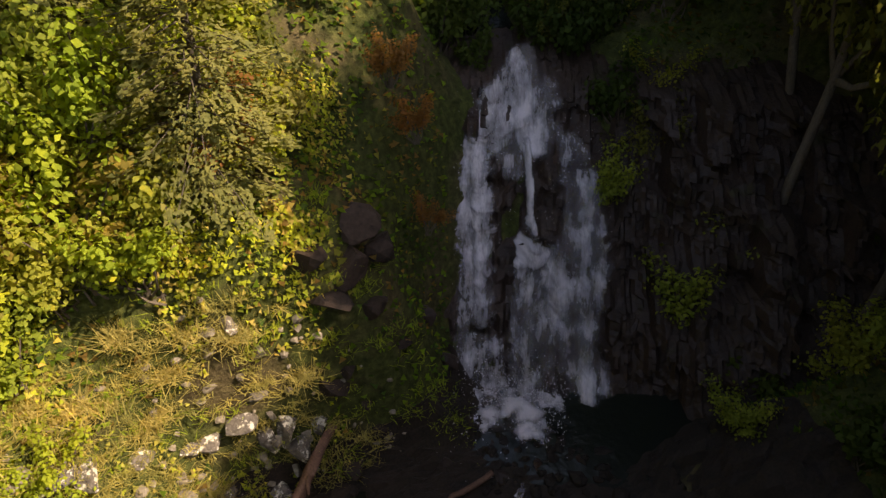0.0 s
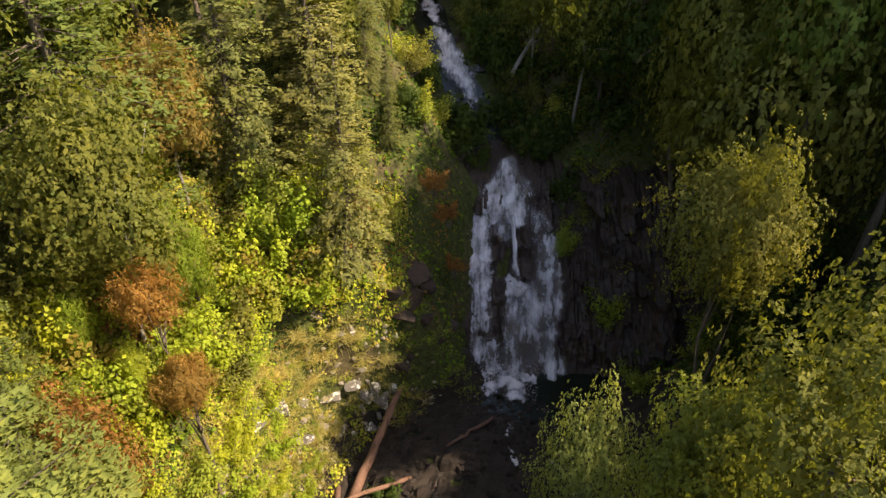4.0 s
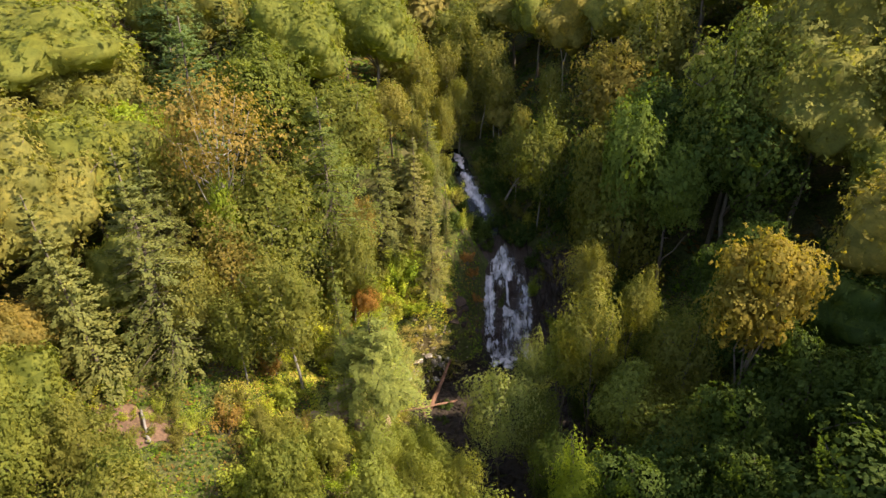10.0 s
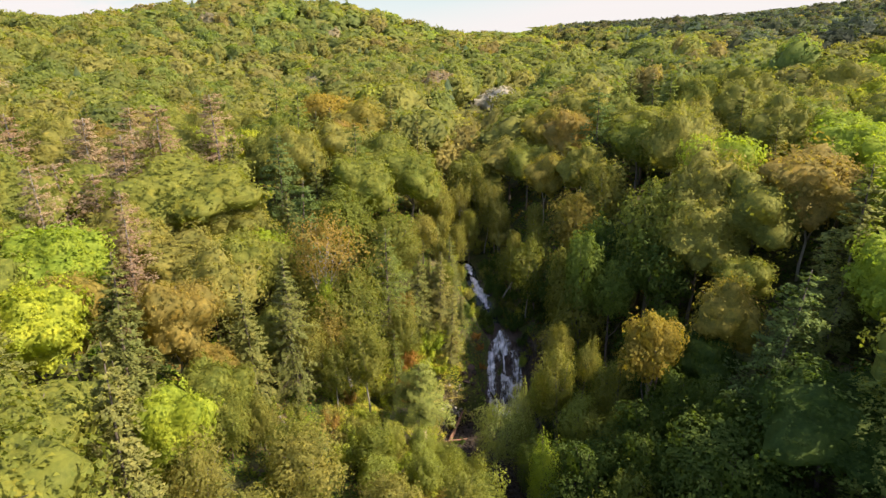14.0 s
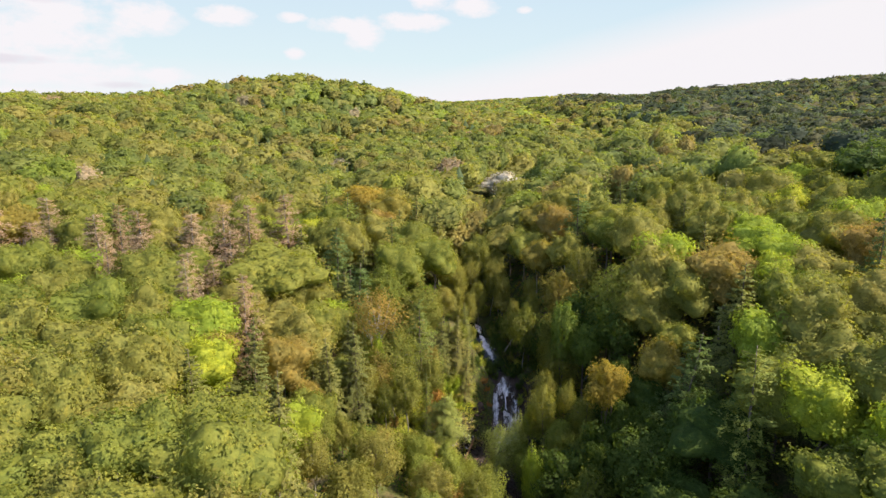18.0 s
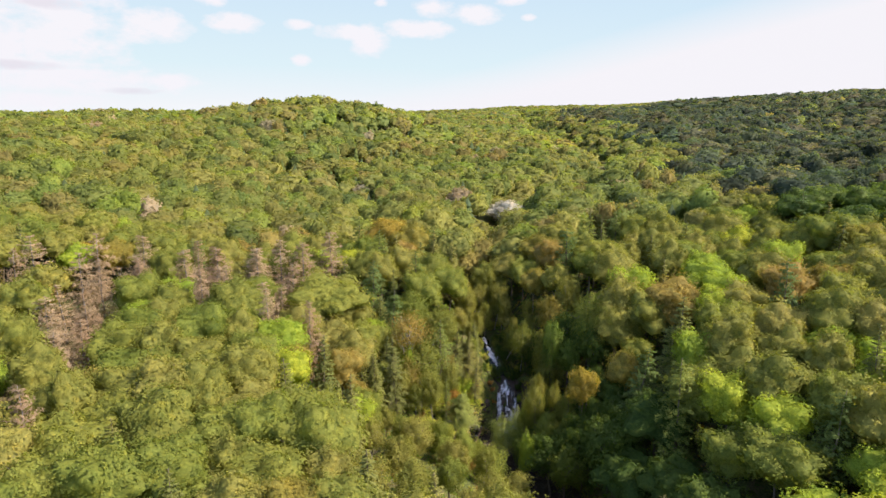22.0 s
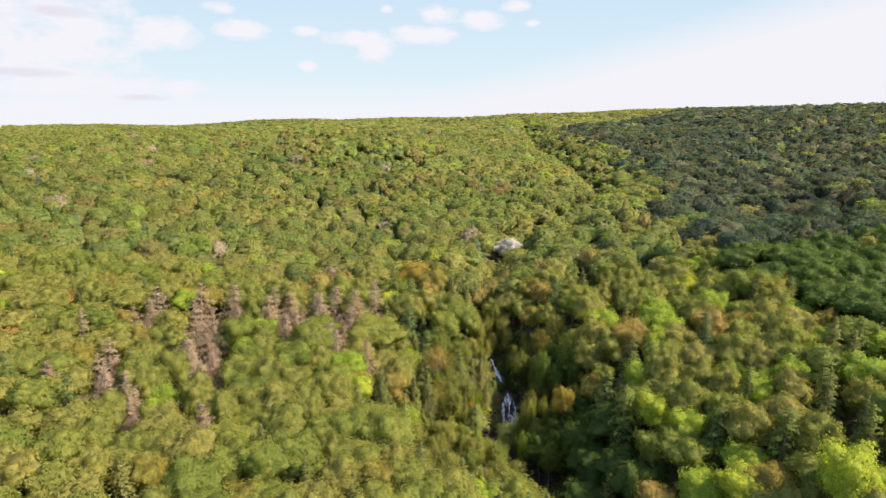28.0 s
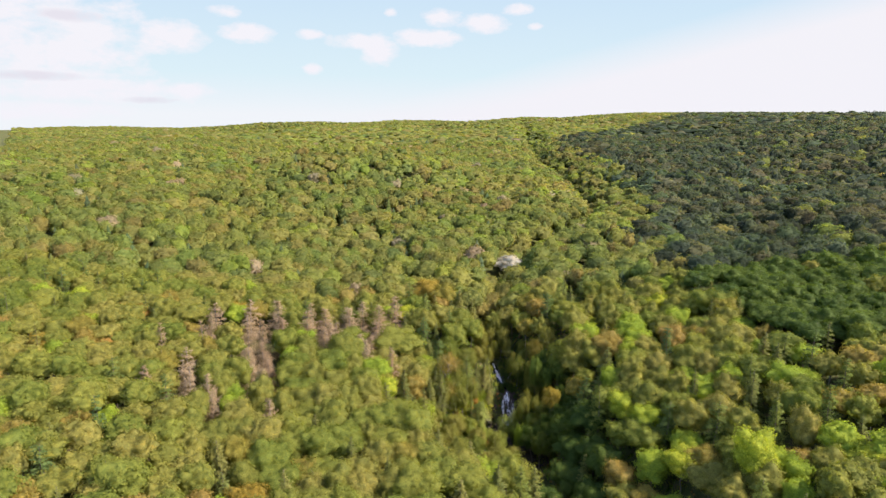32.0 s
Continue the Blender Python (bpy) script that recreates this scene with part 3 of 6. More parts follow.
def wall_relief(x, z):
    return (0.75 * cell_blocks(x, z, 0.85, 1.9, 1) + 0.45 * cell_blocks(x + 3, z, 0.42, 0.8, 2) + 0.22 * cell_blocks(x, z, 0.21, 0.33, 3)
            + 0.25 * rolling(x, z, 0.9, 4.0))


wx, wz = np.linspace(-6.5, 14.5, 200), np.linspace(-0.9, 9.6, 120)
WX, WZ = np.meshgrid(wx, wz)
wall_y = step_face(WX, WZ) + 0.50 - wall_relief(WX, WZ) * (1 + 0.25 * np.clip(np.abs(WX - 2) - 3, 0, 2)) + 0.06 * np.clip(np.abs(WX - 2.0) - 4.5, 0, 9) ** 1.2
wall_y = wall_y - 0.16 * np.clip(WX - 5, 0, 99) ** 1.35
wall_y = np.where(WX < -2, wall_y - 0.34 * np.clip(-2 - WX, 0, 99) ** 1.3, wall_y)
lean = np.clip((WZ - 8.4) / 1.2, 0, 1)
wall = Shape().add(np.c_[WX.ravel(), (wall_y + lean * 2.0).ravel(), (WZ - lean * 0.35).ravel()],
                   [(j * 200 + i, j * 200 + i + 1, (j + 1) * 200 + i + 1, (j + 1) * 200 + i) for j in range(119) for i in range(199)])
rock_wall = new("rock_wall", wall.mesh("rock_wall", WET_ROCK))
tagged(rock_wall, "dark wet cracked rock wall behind the waterfall", "cliff", kind="structure")


def water_material(name, fine, streak, colour=(0.51, 0.455, 0.45)):
    """White falling water: foam broken by gaps, denser where the sheet's cover is."""
    m, t, out = material(name)
    n1 = noise_at(t, fine * 1.3, 6.0, 0.7, (1.0, 0.25, streak))
    n2 = noise_at(t, fine * 0.8, 6.0, 0.72, (1.0, 0.4, 0.5))
    cover = t.nodes.new("ShaderNodeAttribute")
    cover.attribute_name = "tint"
    both = mixed(t, 0.5, mixed(t, 0.5, n1, n2), cover.outputs["Color"])
    p = node(t, "ShaderNodeBsdfPrincipled", Roughness=0.4)
    t.links.new(ramp(t, both, ((0.46, tuple(c * 0.42 for c in colour)), (0.66, tuple(c * 1.28 for c in colour)))), p.inputs["Base Color"])
    t.links.new(bumped(t, n2, 0.6, 0.1), p.inputs["Normal"])
    gap = t.nodes.new("ShaderNodeBsdfTransparent")
    mix = t.nodes.new("ShaderNodeMixShader")
    t.links.new(ramp(t, both, ((0.45, (0, 0, 0)), (0.56, (0.5, 0.5, 0.5)), (0.70, (0.97, 0.97, 0.97)))), mix.inputs[0])
    t.links.new(gap.outputs[0], mix.inputs[1])
    t.links.new(p.outputs[0], mix.inputs[2])
    t.links.new(mix.outputs[0], out.inputs[0])
    return m


RUSH = water_material("falling_water", 6.5, 0.13)
FOAM = water_material("foam", 4.5, 1.0)
fall = thing("waterfall", pose(2, 18, 4), "white waterfall splitting into strands over dark rock", "waterfall")
INTO_FALL = Matrix.Translation((-2, -18, -4))


def water_mesh(name, X, Y, Z, cover, mat):
    """A grid of water; cover says how closed it is at each point."""
    rows, n = X.shape
    sh = Shape().add(np.c_[X.ravel(), Y.ravel(), Z.ravel()], [(j * n + i, j * n + i + 1, (j + 1) * n + i + 1, (j + 1) * n + i) for j in range(rows - 1) for i in range(n - 1)])
    me = sh.mesh(name, mat, True)
    at = me.color_attributes.new("tint", "FLOAT_COLOR", "POINT")
    c = np.clip(cover, 0, 1).ravel()
    at.data.foreach_set("color", np.stack((c, c, c, np.ones_like(c)), 1).astype(np.float32).ravel())
    return me


def sheet(name, edges, density, seed, bulge=0.08, label="", soft=0.32, top=0.15):
    """Water running down the rock; edges: height, left and right edge, from its top to its foot."""
    r = np.random.default_rng(seed)
    p = np.array(edges, float)
    zs = np.arange(p[0, 0], p[-1, 0] - 0.04, -0.055)
    xl, xr = (np.interp(-zs, -p[:, 0], p[:, i]) for i in (1, 2))
    wide = max(9, int((xr - xl).max() / 0.07))
    wob = np.clip(xr - xl, 0.25, 1.0)
    xl = xl + wob * (0.05 * np.sin(zs * 5 + seed) + 0.05 * np.sin(zs * 13 + 2 * seed) + r.normal(0, 0.03, len(zs)) - 0.12)
    xr = xr + wob * (0.05 * np.sin(zs * 6 + 3 * seed) + 0.05 * np.sin(zs * 11 + seed) + r.normal(0, 0.03, len(zs)) + 0.12)
    a = np.linspace(0, 1, wide)
    X = xl[:, None] + (xr - xl)[:, None] * a[None] + r.normal(0, 0.006, (len(zs), wide))
    Z = np.repeat(zs[:, None], wide, 1) + 0.05 * np.sin(X * 4 + seed)
    Y = step_face(X, Z) - 0.30 - bulge * 4 * a * (1 - a) - 0.30 * wall_relief(X, Z) + 0.05 * np.sin(X * 7 + Z * 1.3 + seed)
    edge = np.minimum(np.minimum(X - xl[:, None], xr[:, None] - X) / soft, 1)
    ends = np.minimum(np.minimum((p[0, 0] - Z) / top, (Z - p[-1, 0]) / 0.3), 1)
    ledge = np.exp(-((step_part(X, Z) - 0.86) / 0.16) ** 2)
    cover = (density - 0.05) * (0.45 + 0.55 * np.clip(edge, 0, 1)) * (0.4 + 0.6 * np.clip(ends, 0, 1)) + 0.08 * ledge + 0.16 * rolling(X, Z * 0.3, 0.2, seed) + 0.10 * rolling(X, Z * 0.5, 0.55, seed + 3.0)
    return part(name, water_mesh(name, X, Y, Z, cover, RUSH), fall, label, INTO_FALL)


sheet("sheet", ((9.7, 1.8, 2.35), (9.2, 1.2, 2.7), (8.7, 0.75, 3.0), (8.2, 0.35, 3.05), (7.6, 0.25, 3.2), (7.0, -0.1, 3.4), (6.5, -0.2, 3.9)), 0.70, 1, label="broad stepped sheet at the top of the fall")
sheet("stream", ((7.2, -0.2, 0.95), (6.0, -0.38, 0.8), (4.8, -0.48, 0.85), (3.4, -0.38, 0.85), (1.8, -0.45, 0.95)), 0.72, 2, 0.16)
sheet("core", ((7.2, 0.1, 0.75), (5.5, 0.05, 0.6), (3.8, 0.1, 0.65), (1.8, 0.0, 0.75)), 0.80, 3, 0.2)
sheet("apron", ((2.1, -0.35, 0.9), (1.5, -0.6, 1.15), (0.9, -0.8, 1.35), (0.2, -0.95, 1.6), (-0.3, -0.95, 1.8)), 0.68, 4, 0.35, "white apron where the stream spreads over a ledge")
sheet("veil", ((7.2, 0.5, 2.1), (6.4, 0.65, 2.05), (5.7, 0.75, 1.95)), 0.50, 5, 0.05, "thin veil of drops over a dark hollow")
sheet("jet", ((7.2, 1.72, 2.12), (6.2, 1.98, 2.28), (5.2, 2.08, 2.34), (4.4, 2.05, 2.45)), 0.86, 6, 0.12, soft=0.1)
sheet("dome", ((4.6, 1.95, 2.55), (4.2, 1.78, 2.75), (3.6, 1.75, 2.8)), 0.92, 7, 0.55, "domed white water over a round boulder", 0.12)
sheet("stream", ((3.9, 1.75, 2.8), (2.8, 1.55, 2.9), (1.6, 1.45, 3.0), (0.6, 1.25, 3.1), (-0.3, 1.0, 3.1)), 0.64, 8, 0.25)
sheet("core", ((3.7, 1.95, 2.5), (2.4, 1.85, 2.5), (1.2, 1.8, 2.55), (0.0, 1.6, 2.6)), 0.66, 9, 0.32)
sheet("stream", ((7.4, 2.95, 3.7), (6.6, 3.15, 4.35), (5.8, 3.15, 4.65), (4.6, 3.1, 4.95), (4.0, 2.6, 5.0), (3.0, 2.6, 4.95), (1.6, 2.7, 4.75), (0.6, 2.8, 4.7)), 0.60, 10, 0.1)
sheet("core", ((6.4, 3.6, 4.3), (5.0, 3.75, 4.5), (3.6, 3.7, 4.4), (2.4, 3.8, 4.5), (1.2, 3.9, 4.6), (0.1, 3.8, 4.75)), 0.70, 11, 0.18)
sheet("veil", ((2.7, 2.6, 3.8), (1.6, 2.65, 3.9), (0.9, 2.8, 3.95)), 0.50, 12, 0.05)
sheet("trickle", ((4.1, -1.42, -1.28), (2.8, -1.40, -1.22), (0.9, -1.32, -1.05)), 0.66, 14, 0.03, "thin trickle beside the fall", 0.05)
sheet("trickle", ((6.3, -0.9, -0.78), (5.0, -0.82, -0.68)), 0.55, 15, 0.02, soft=0.05)
sheet("trickle", ((1.3, 4.5, 5.15), (0.7, 4.5, 5.2), (0.2, 4.3, 5.2)), 0.62, 16, 0.05)


def drops(name, seed, n, place, size):
    """Loose drops thrown off by the water."""
    r = np.random.default_rng(seed)
    at = place(r, n)
    v, lit = leaves(r, at, r.normal(0, 1, (n, 3)), size)
    me = soup(name, v, 3, RUSH, np.ones((n, 3)))
    return part(name, me, fall, "flying drops of white spray", INTO_FALL)


def at_foot(r, n):
    x = r.uniform(-0.9, 3.4, n)
    z = r.exponential(0.42, n)
    return np.c_[x, 13.15 - r.exponential(0.5, n) + 0.5 * z, 0.22 + z]


def along_fall(r, n):
    x, z = r.uniform(-0.5, 4.9, n), r.uniform(0.5, 8.6, n)
    return np.c_[x, step_face(x, z) - 0.65 - 0.3 * wall_relief(x, z) - r.exponential(0.15, n), z]


drops("spray", 1, 1500, at_foot, 0.045)
drops("spray", 2, 900, along_fall, 0.035)


def foam_patch(name, cx, cy, z, rx, ry, rise, parent, seed, into, density=0.75):
    r = np.random.default_rng(seed)
    n = 34
    u, v = np.meshgrid(np.linspace(-1.2, 1.2, n), np.linspace(-1.2, 1.2, n))
    X, Y = cx + u * rx, cy + v * ry
    far = u ** 2 + v ** 2
    Z = z + rise * np.clip(1 - far, 0, 1) * (0.6 + 0.5 * rolling(X, Y, 0.25, seed)) + r.normal(0, 0.03, X.shape)
    cover = density * (1.15 - 0.75 * far) + 0.30 * rolling(X, Y, 0.22, seed + 2.0)
    return part(name, water_mesh(name, X, Y, Z, cover * (far < 1.35), FOAM), parent, "", into)


for fi, (fx0, fy0, frx, fry, fr) in enumerate(((0.5, 13.3, 1.6, 0.7, 0.5), (1.5, 12.7, 1.5, 0.8, 0.4), (2.1, 12.0, 0.9, 0.65, 0.2), (0.6, 12.4, 0.8, 0.5, 0.2), (4.3, 13.75, 0.9, 0.45, 0.3), (2.8, 13.2, 0.8, 0.5, 0.25))):
    foam_patch("foam", fx0, fy0, 0.27, frx, fry, fr, fall, fi + 1, INTO_FALL)

# stream surface
def stream_water():
    m, t, out = material("stream_water")
    n = noise_at(t, 2.2, 4.0, 0.6)
    p = node(t, "ShaderNodeBsdfPrincipled", Roughness=0.08)
    p.inputs["Base Color"].default_value = (0.012, 0.014, 0.010, 1)
    p.inputs["IOR"].default_value = 1.33
    t.links.new(bumped(t, n, 0.35, 0.1), p.inputs["Normal"])
    t.links.new(p.outputs[0], out.inputs[0])
    return m


def stream_sheet(name, ys, half, lift, mat, label, wob=0.25):
    mid, bed = soft_interp(ys, STREAM_Y, STREAM_X, 3.0), soft_interp(ys, BED_Y, BED_Z, 0.35)
    a = np.linspace(-1, 1, 11)
    X = mid[:, None] + a[None] * (half[:, None] + wob * rolling(ys, ys * 0, 1.3, 3)[:, None])
    Y = np.repeat(ys[:, None], 11, 1)
    Z = np.repeat((bed + lift)[:, None], 11, 1)
    sh = Shape().add(np.c_[X.ravel(), Y.ravel(), Z.ravel()], [(j * 11 + i, j * 11 + i + 1, (j + 1) * 11 + i + 1, (j + 1) * 11 + i) for j in range(len(ys) - 1) for i in range(10)])
    return tagged(new(name, sh.mesh(name, mat, True)), label, "stream", kind="structure")


STREAM = stream_water()
lower = np.linspace(-70, 13.6, 120)
stream_sheet("water", lower, np.interp(lower, (-70, 0, 7, 10, 13.6), (2.0, 2.2, 3.2, 6.4, 6.8)), 0.42, STREAM, "dark pool and stream below the falls")
upper = np.linspace(20.9, 40, 60)
stream_sheet("water", upper, np.interp(upper, (20.9, 24, 62), (0.9, 1.1, 1.2)), 0.2, STREAM, "dark stream above the falls")


def rapid(name, y0, y1, half, side, label, seed, mat=None):
    """White water where the stream drops."""
    ys = np.linspace(y0, y1, 24)
    mid, bed = soft_interp(ys, STREAM_Y, STREAM_X, 3.0) + side, soft_interp(ys, BED_Y, BED_Z, 0.35)
    a = np.linspace(-1, 1, 9)
    X = mid[:, None] + a[None] * half * (0.75 + 0.3 * np.sin(ys * 1.7 + seed))[:, None]
    Y = np.repeat(ys[:, None], 9, 1)
    Z = (bed + 0.55)[:, None] + 0.14 * rolling(X * 3, Y * 3, 1.0, seed)
    cover = 0.78 - 0.45 * a[None] ** 2 - 0.35 * np.abs(np.linspace(-1, 1, 24))[:, None] ** 4 + 0.15 * rolling(X, Y, 0.2, seed)
    return tagged(new(name, water_mesh(name, X, Y, Z, cover, mat or FOAM)), label, "rapid")


rapid("cascade", 26.6, 33.6, 1.5, 0.1, "white cascade tumbling down rock above the main fall", 1, RUSH)
rapid("cascade", 33.6, 38.5, 0.9, 0.2, "white riffle at the top of the upper cascade", 2)
rapid("rapid", 7.6, 10.2, 0.45, -1.2, "small white rapid among boulders below the pool", 3)
rapid("rapid", 5.2, 6.8, 0.8, -2.2, "white riffle over dark stones in the stream", 4)
rapid("rapid", 6.2, 8.6, 0.25, 0.6, "thin white riffle between dark stones", 5)

# ---- trees ----
rng = np.random.default_rng(11)


def tree_meshes(count, size, sides, dense, seed, limbs=True, fill=True):
    """One set of tree shapes, at one fineness."""
    def leafy(k, height, radius, n, s, low, lobes, arms, leaf, bark=None, thin=1.0, limb_r=1.0, loose=0.05):
        if fill:        # in the closed canopy only the upper part of a crown is leafy
            low, radius = max(low, 0.36 if count > 3000 else 0.48), radius * 1.22
        return broadleaf(seed + k, height, radius, int(count * n), size * s, 3, low, lobes, arms, sides, bark, leaf, thin, limb_r, fill, loose)

    def needled(k, height, radius, whorls, arms, per, droop, low, leaf, tip, ragged, clump, bark=None, s=1.0):
        return conifer(seed + k, height, radius, int(whorls * min(dense, 1.6) * 0.85 + 5), arms, int(per * dense), max(size * 0.8, 0.125) * s, droop, low, leaf, tip, ragged, clump, bark, limbs)

    return {
        "maple_tree": [leafy(i, 15, 4.4, 1, 1, 0.28, 24, 5, l) for i, l in ((1, GREEN), (2, OLIVE), (3, OLIVE))],
        "beech_tree": [leafy(10 + i, 15, 4.0, 1, 1, 0.24, 28, 5, l) for i, l in ((1, GREEN), (2, OLIVE))],
        "birch_tree": [leafy(20 + i, 14, 3.6, 1, 0.9, 0.24, 34, 5, l, PALE_BARK, 0.7, loose=0.09) for i, l in ((1, OLIVE), (2, TAWNY))],
        "oak_tree": [leafy(40 + i, 15, 4.8, 1.15, 1, 0.28, 30, 6, l) for i, l in ((1, DEEP), (2, OLIVE), (3, GREEN))],
        "lime_maple_tree": [leafy(60 + i, 13, 4.0, 1, 1, 0.24, 22, 5, LIME) for i in (1, 2)],
        "rusty_maple_tree": [leafy(80 + i, 12, 3.9, 1, 1, 0.26, 22, 5, l, loose=0.10) for i, l in ((1, RUST), (2, TAWNY), (3, GOLD))],
        # dark bark here puts the gorge's shade on a pale birch stem
        "tall_birch_tree": [leafy(195, 14, 2.6, 1.3, 0.66, 0.60, 26, 9, OLIVE, BARK, 0.55, 0.4, 0.09)],
        "tall_maple_tree": [leafy(196 + i, 15, 3.0, 0.8, 0.95, 0.5, 22, 5, l) for i, l in ((0, FRESH), (1, OLIVE))] + [leafy(198 + i, 15, 3.0, 0.9, 0.9, low, 24, 7, l) for i, low, l in ((0, 0.60, GOLD), (1, 0.66, RUST), (2, 0.50, PALE_GREEN))],
        "pale_maple_tree": [leafy(184 + i, 10, 3.7, 1, 0.95, 0.12, 26, 5, l) for i, l in ((0, PALE_GREEN), (1, GREEN), (2, OLIVE))],
        "thin_birch_tree": [leafy(186 + i, 14, 3.5, 0.8, 0.85, 0.30, 26, 14, l, PALE_BARK, 0.6, 0.42, 0.15) for i, l in ((0, OLIVE), (1, TAWNY))],
        "silver_maple_tree": [leafy(190, 12, 4.6, 1, 0.9, 0.25, 28, 5, SILVER)],
        "red_maple_tree": [leafy(170, 8, 2.6, 0.5, 0.85, 0.2, 16, 5, RED)],
        "bare_tree": [leafy(180, 16, 4.2, 0.42, 0.75, 0.55, 24, 22, RUST, PALE_BARK, 0.75, 0.62, 0.14), leafy(181, 14, 4.4, 1.8, 0.7, 0.25, 26, 16, PALE_TWIG, GREY_BARK, 0.8, 0.6)],
        "pine_tree": [needled(100 + i, 19, 4.2, 15, 8, 52, 0.10, 0.2, PINE, 0.12, 0.30, 0.6) for i in (1, 2)],
        "hemlock_tree": [needled(120 + i, 17, 3.6, 19, 9, 46, 0.24, 0.08, SPRUCE, 0.05, 0.20, 0.3) for i in (1, 2)],
        "pale_pine_tree": [needled(160, 15, 4.6, 13, 8, 95, 0.06, 0.42, PALE_PINE, 0.35, 0.35, 0.9)],
        "dead_conifer": [needled(140 + i, 16, 3.2, 26, 7, 62, 0.24, 0.10, DEAD, 0.14, 0.48, 1.0, GREY_BARK, 0.66) for i in (1, 2)],
    }


LABELS = {
    "maple_tree": "leafy green maple tree on the wooded slope",
    "beech_tree": "rounded olive-green beech in the closed canopy",
    "birch_tree": "slender olive-green birch with a pale trunk",
    "oak_tree": "broad dark green oak with a full crown",
    "lime_maple_tree": "bright lime-green young maple among darker trees",
    "tall_birch_tree": "tall birch, pale stem coloured dark for shade, small round crown",
    "tall_maple_tree": "tall slender maple with its crown in the light",
    "pale_maple_tree": "pale yellow-green maple rooted low in the gorge",
    "thin_birch_tree": "loose-crowned olive birch with pale bare branches",
    "silver_maple_tree": "pale silver-green maple lit above the stream",
    "red_maple_tree": "small maple with red autumn leaves",
    "bare_tree": "half-bare tree with pale branches and brown leaves",
    "rusty_maple_tree": "maple turned rust and orange for autumn",
    "pine_tree": "tall blue-green white pine with layered branches",
    "hemlock_tree": "tall grey-green hemlock with drooping sprays",
    "pale_pine_tree": "pale soft-needled white pine in full sun",
    "dead_conifer": "dead pinkish-brown conifer with bare twigs",
}
CLOSE = tree_meshes(15000, 0.115, 7, 4.2, 4000, True, False)
FINE = tree_meshes(8900, 0.175, 6, 2.6, 1000, True, False)
MIDDLE = tree_meshes(5000, 0.25, 5, 1.5, 2000, False)
PLAIN = tree_meshes(2300, 0.36, 4, 0.9, 3000, False)
taken = []


def set_tree(kind, x, y, top=None, fine=None, variant=None, wide=1.0, label=None, lean=None):
    z = float(ground_height(x, y)) - 0.15
    near = math.hypot((x + 4) * 0.85, max(0.0, abs(y + 10) - 22))
    bank = fine or (CLOSE if math.hypot(x * 0.9, y + 1) < 12.5 else FINE if near < 18 or 0 < x < 21 and -24 < y < 30 else MIDDLE if near < 75 else PLAIN)
    shapes = bank[kind]
    i = int(rng.integers(len(shapes))) if variant is None else variant % len(shapes)
    base = {"maple_tree": 15, "beech_tree": 15, "birch_tree": 14, "oak_tree": 15, "lime_maple_tree": 13, "rusty_maple_tree": 12, "pine_tree": 19, "hemlock_tree": 17, "pale_pine_tree": 15, "red_maple_tree": 8, "silver_maple_tree": 12, "tall_birch_tree": 14, "tall_maple_tree": 15, "pale_maple_tree": 10, "thin_birch_tree": 14, "bare_tree": 15, "dead_conifer": 16}[kind]
    h = (top - z) / base if top is not None else rng.uniform(0.84, 1.12)
    w = wide * (rng.uniform(0.82, 1.18) if top is None else min(h, 1.15))
    taken.append((x, y, 4.0 * w))
    return plant(kind, shapes[i], x, y, z, float(rng.uniform(0, 360)), (w, w, h), label or LABELS[kind], kind.replace("_", " ") + "s of the forest", tilt=lean or (float(rng.normal(0, 2)), float(rng.normal(0, 2))))


# trees that stand out
set_tree("bare_tree", -21.5, 3.5, 31.6, variant=0, label="rusty-brown tree with bare pale upper branches")
set_tree("bare_tree", 6.0, 132.0, 40.5, variant=1, wide=1.5, label="grey-white bare tree in the valley")
set_tree("rusty_maple_tree", -34.0, 67.0, 42.6, variant=2, wide=1.2, label="golden maple above the green canopy")
set_tree("rusty_maple_tree", -27.5, 64, 41, variant=1, wide=1.2)
for nx0, ny0, nz0, nk in ((-23.2, 0.4, 24.5, "hemlock_tree"), (-25.0, 6.6, 27.5, "maple_tree"), (-18.2, 7.4, 25.0, "beech_tree"), (-21.6, -3.4, 22.5, "maple_tree"), (-20.4, 9.6, 27.5, "hemlock_tree"), (-18.0, -4.6, 20.0, "birch_tree"), (-25.6, -3.6, 23.5, "beech_tree")):
    set_tree(nk, nx0, ny0, nz0, wide=0.85)
set_tree("pine_tree", -13.6, 8.9, 29.7, variant=0)
set_tree("hemlock_tree", -5.8, 11.6, 19.5, variant=0, wide=1.0, label="grey-green hemlock leaning over the cliff edge")
set_tree("hemlock_tree", -7.6, 16.2, 24.0, variant=1, wide=1.1)
set_tree("hemlock_tree", -6.2, 21.0, 25.0, variant=0, wide=1.1)
set_tree("maple_tree", -10.5, 25.0, 27.0, variant=2)
set_tree("hemlock_tree", -10.6, 14.0, 24.5, variant=1, wide=1.0)
for ux, uy, uz, uk in ((-5.6, 19.6, 21.5, "hemlock_tree"), (-4.4, 17.6, 17.5, "hemlock_tree"), (-6.8, 18.6, 22.5, "maple_tree"), (-4.6, 21.8, 20.0, "beech_tree"), (-7.4, 22.6, 24.0, "birch_tree")):
    set_tree(uk, ux, uy, uz, wide=0.6)
set_tree("birch_tree", -12.0, 5.4, 20.2, variant=0, wide=0.8, label="rounded olive-rust birch on the sunny bank")
set_tree("birch_tree", -14.6, -3.0, 22.2, variant=0, wide=0.9, label="pointed olive birch on the sunny bank")
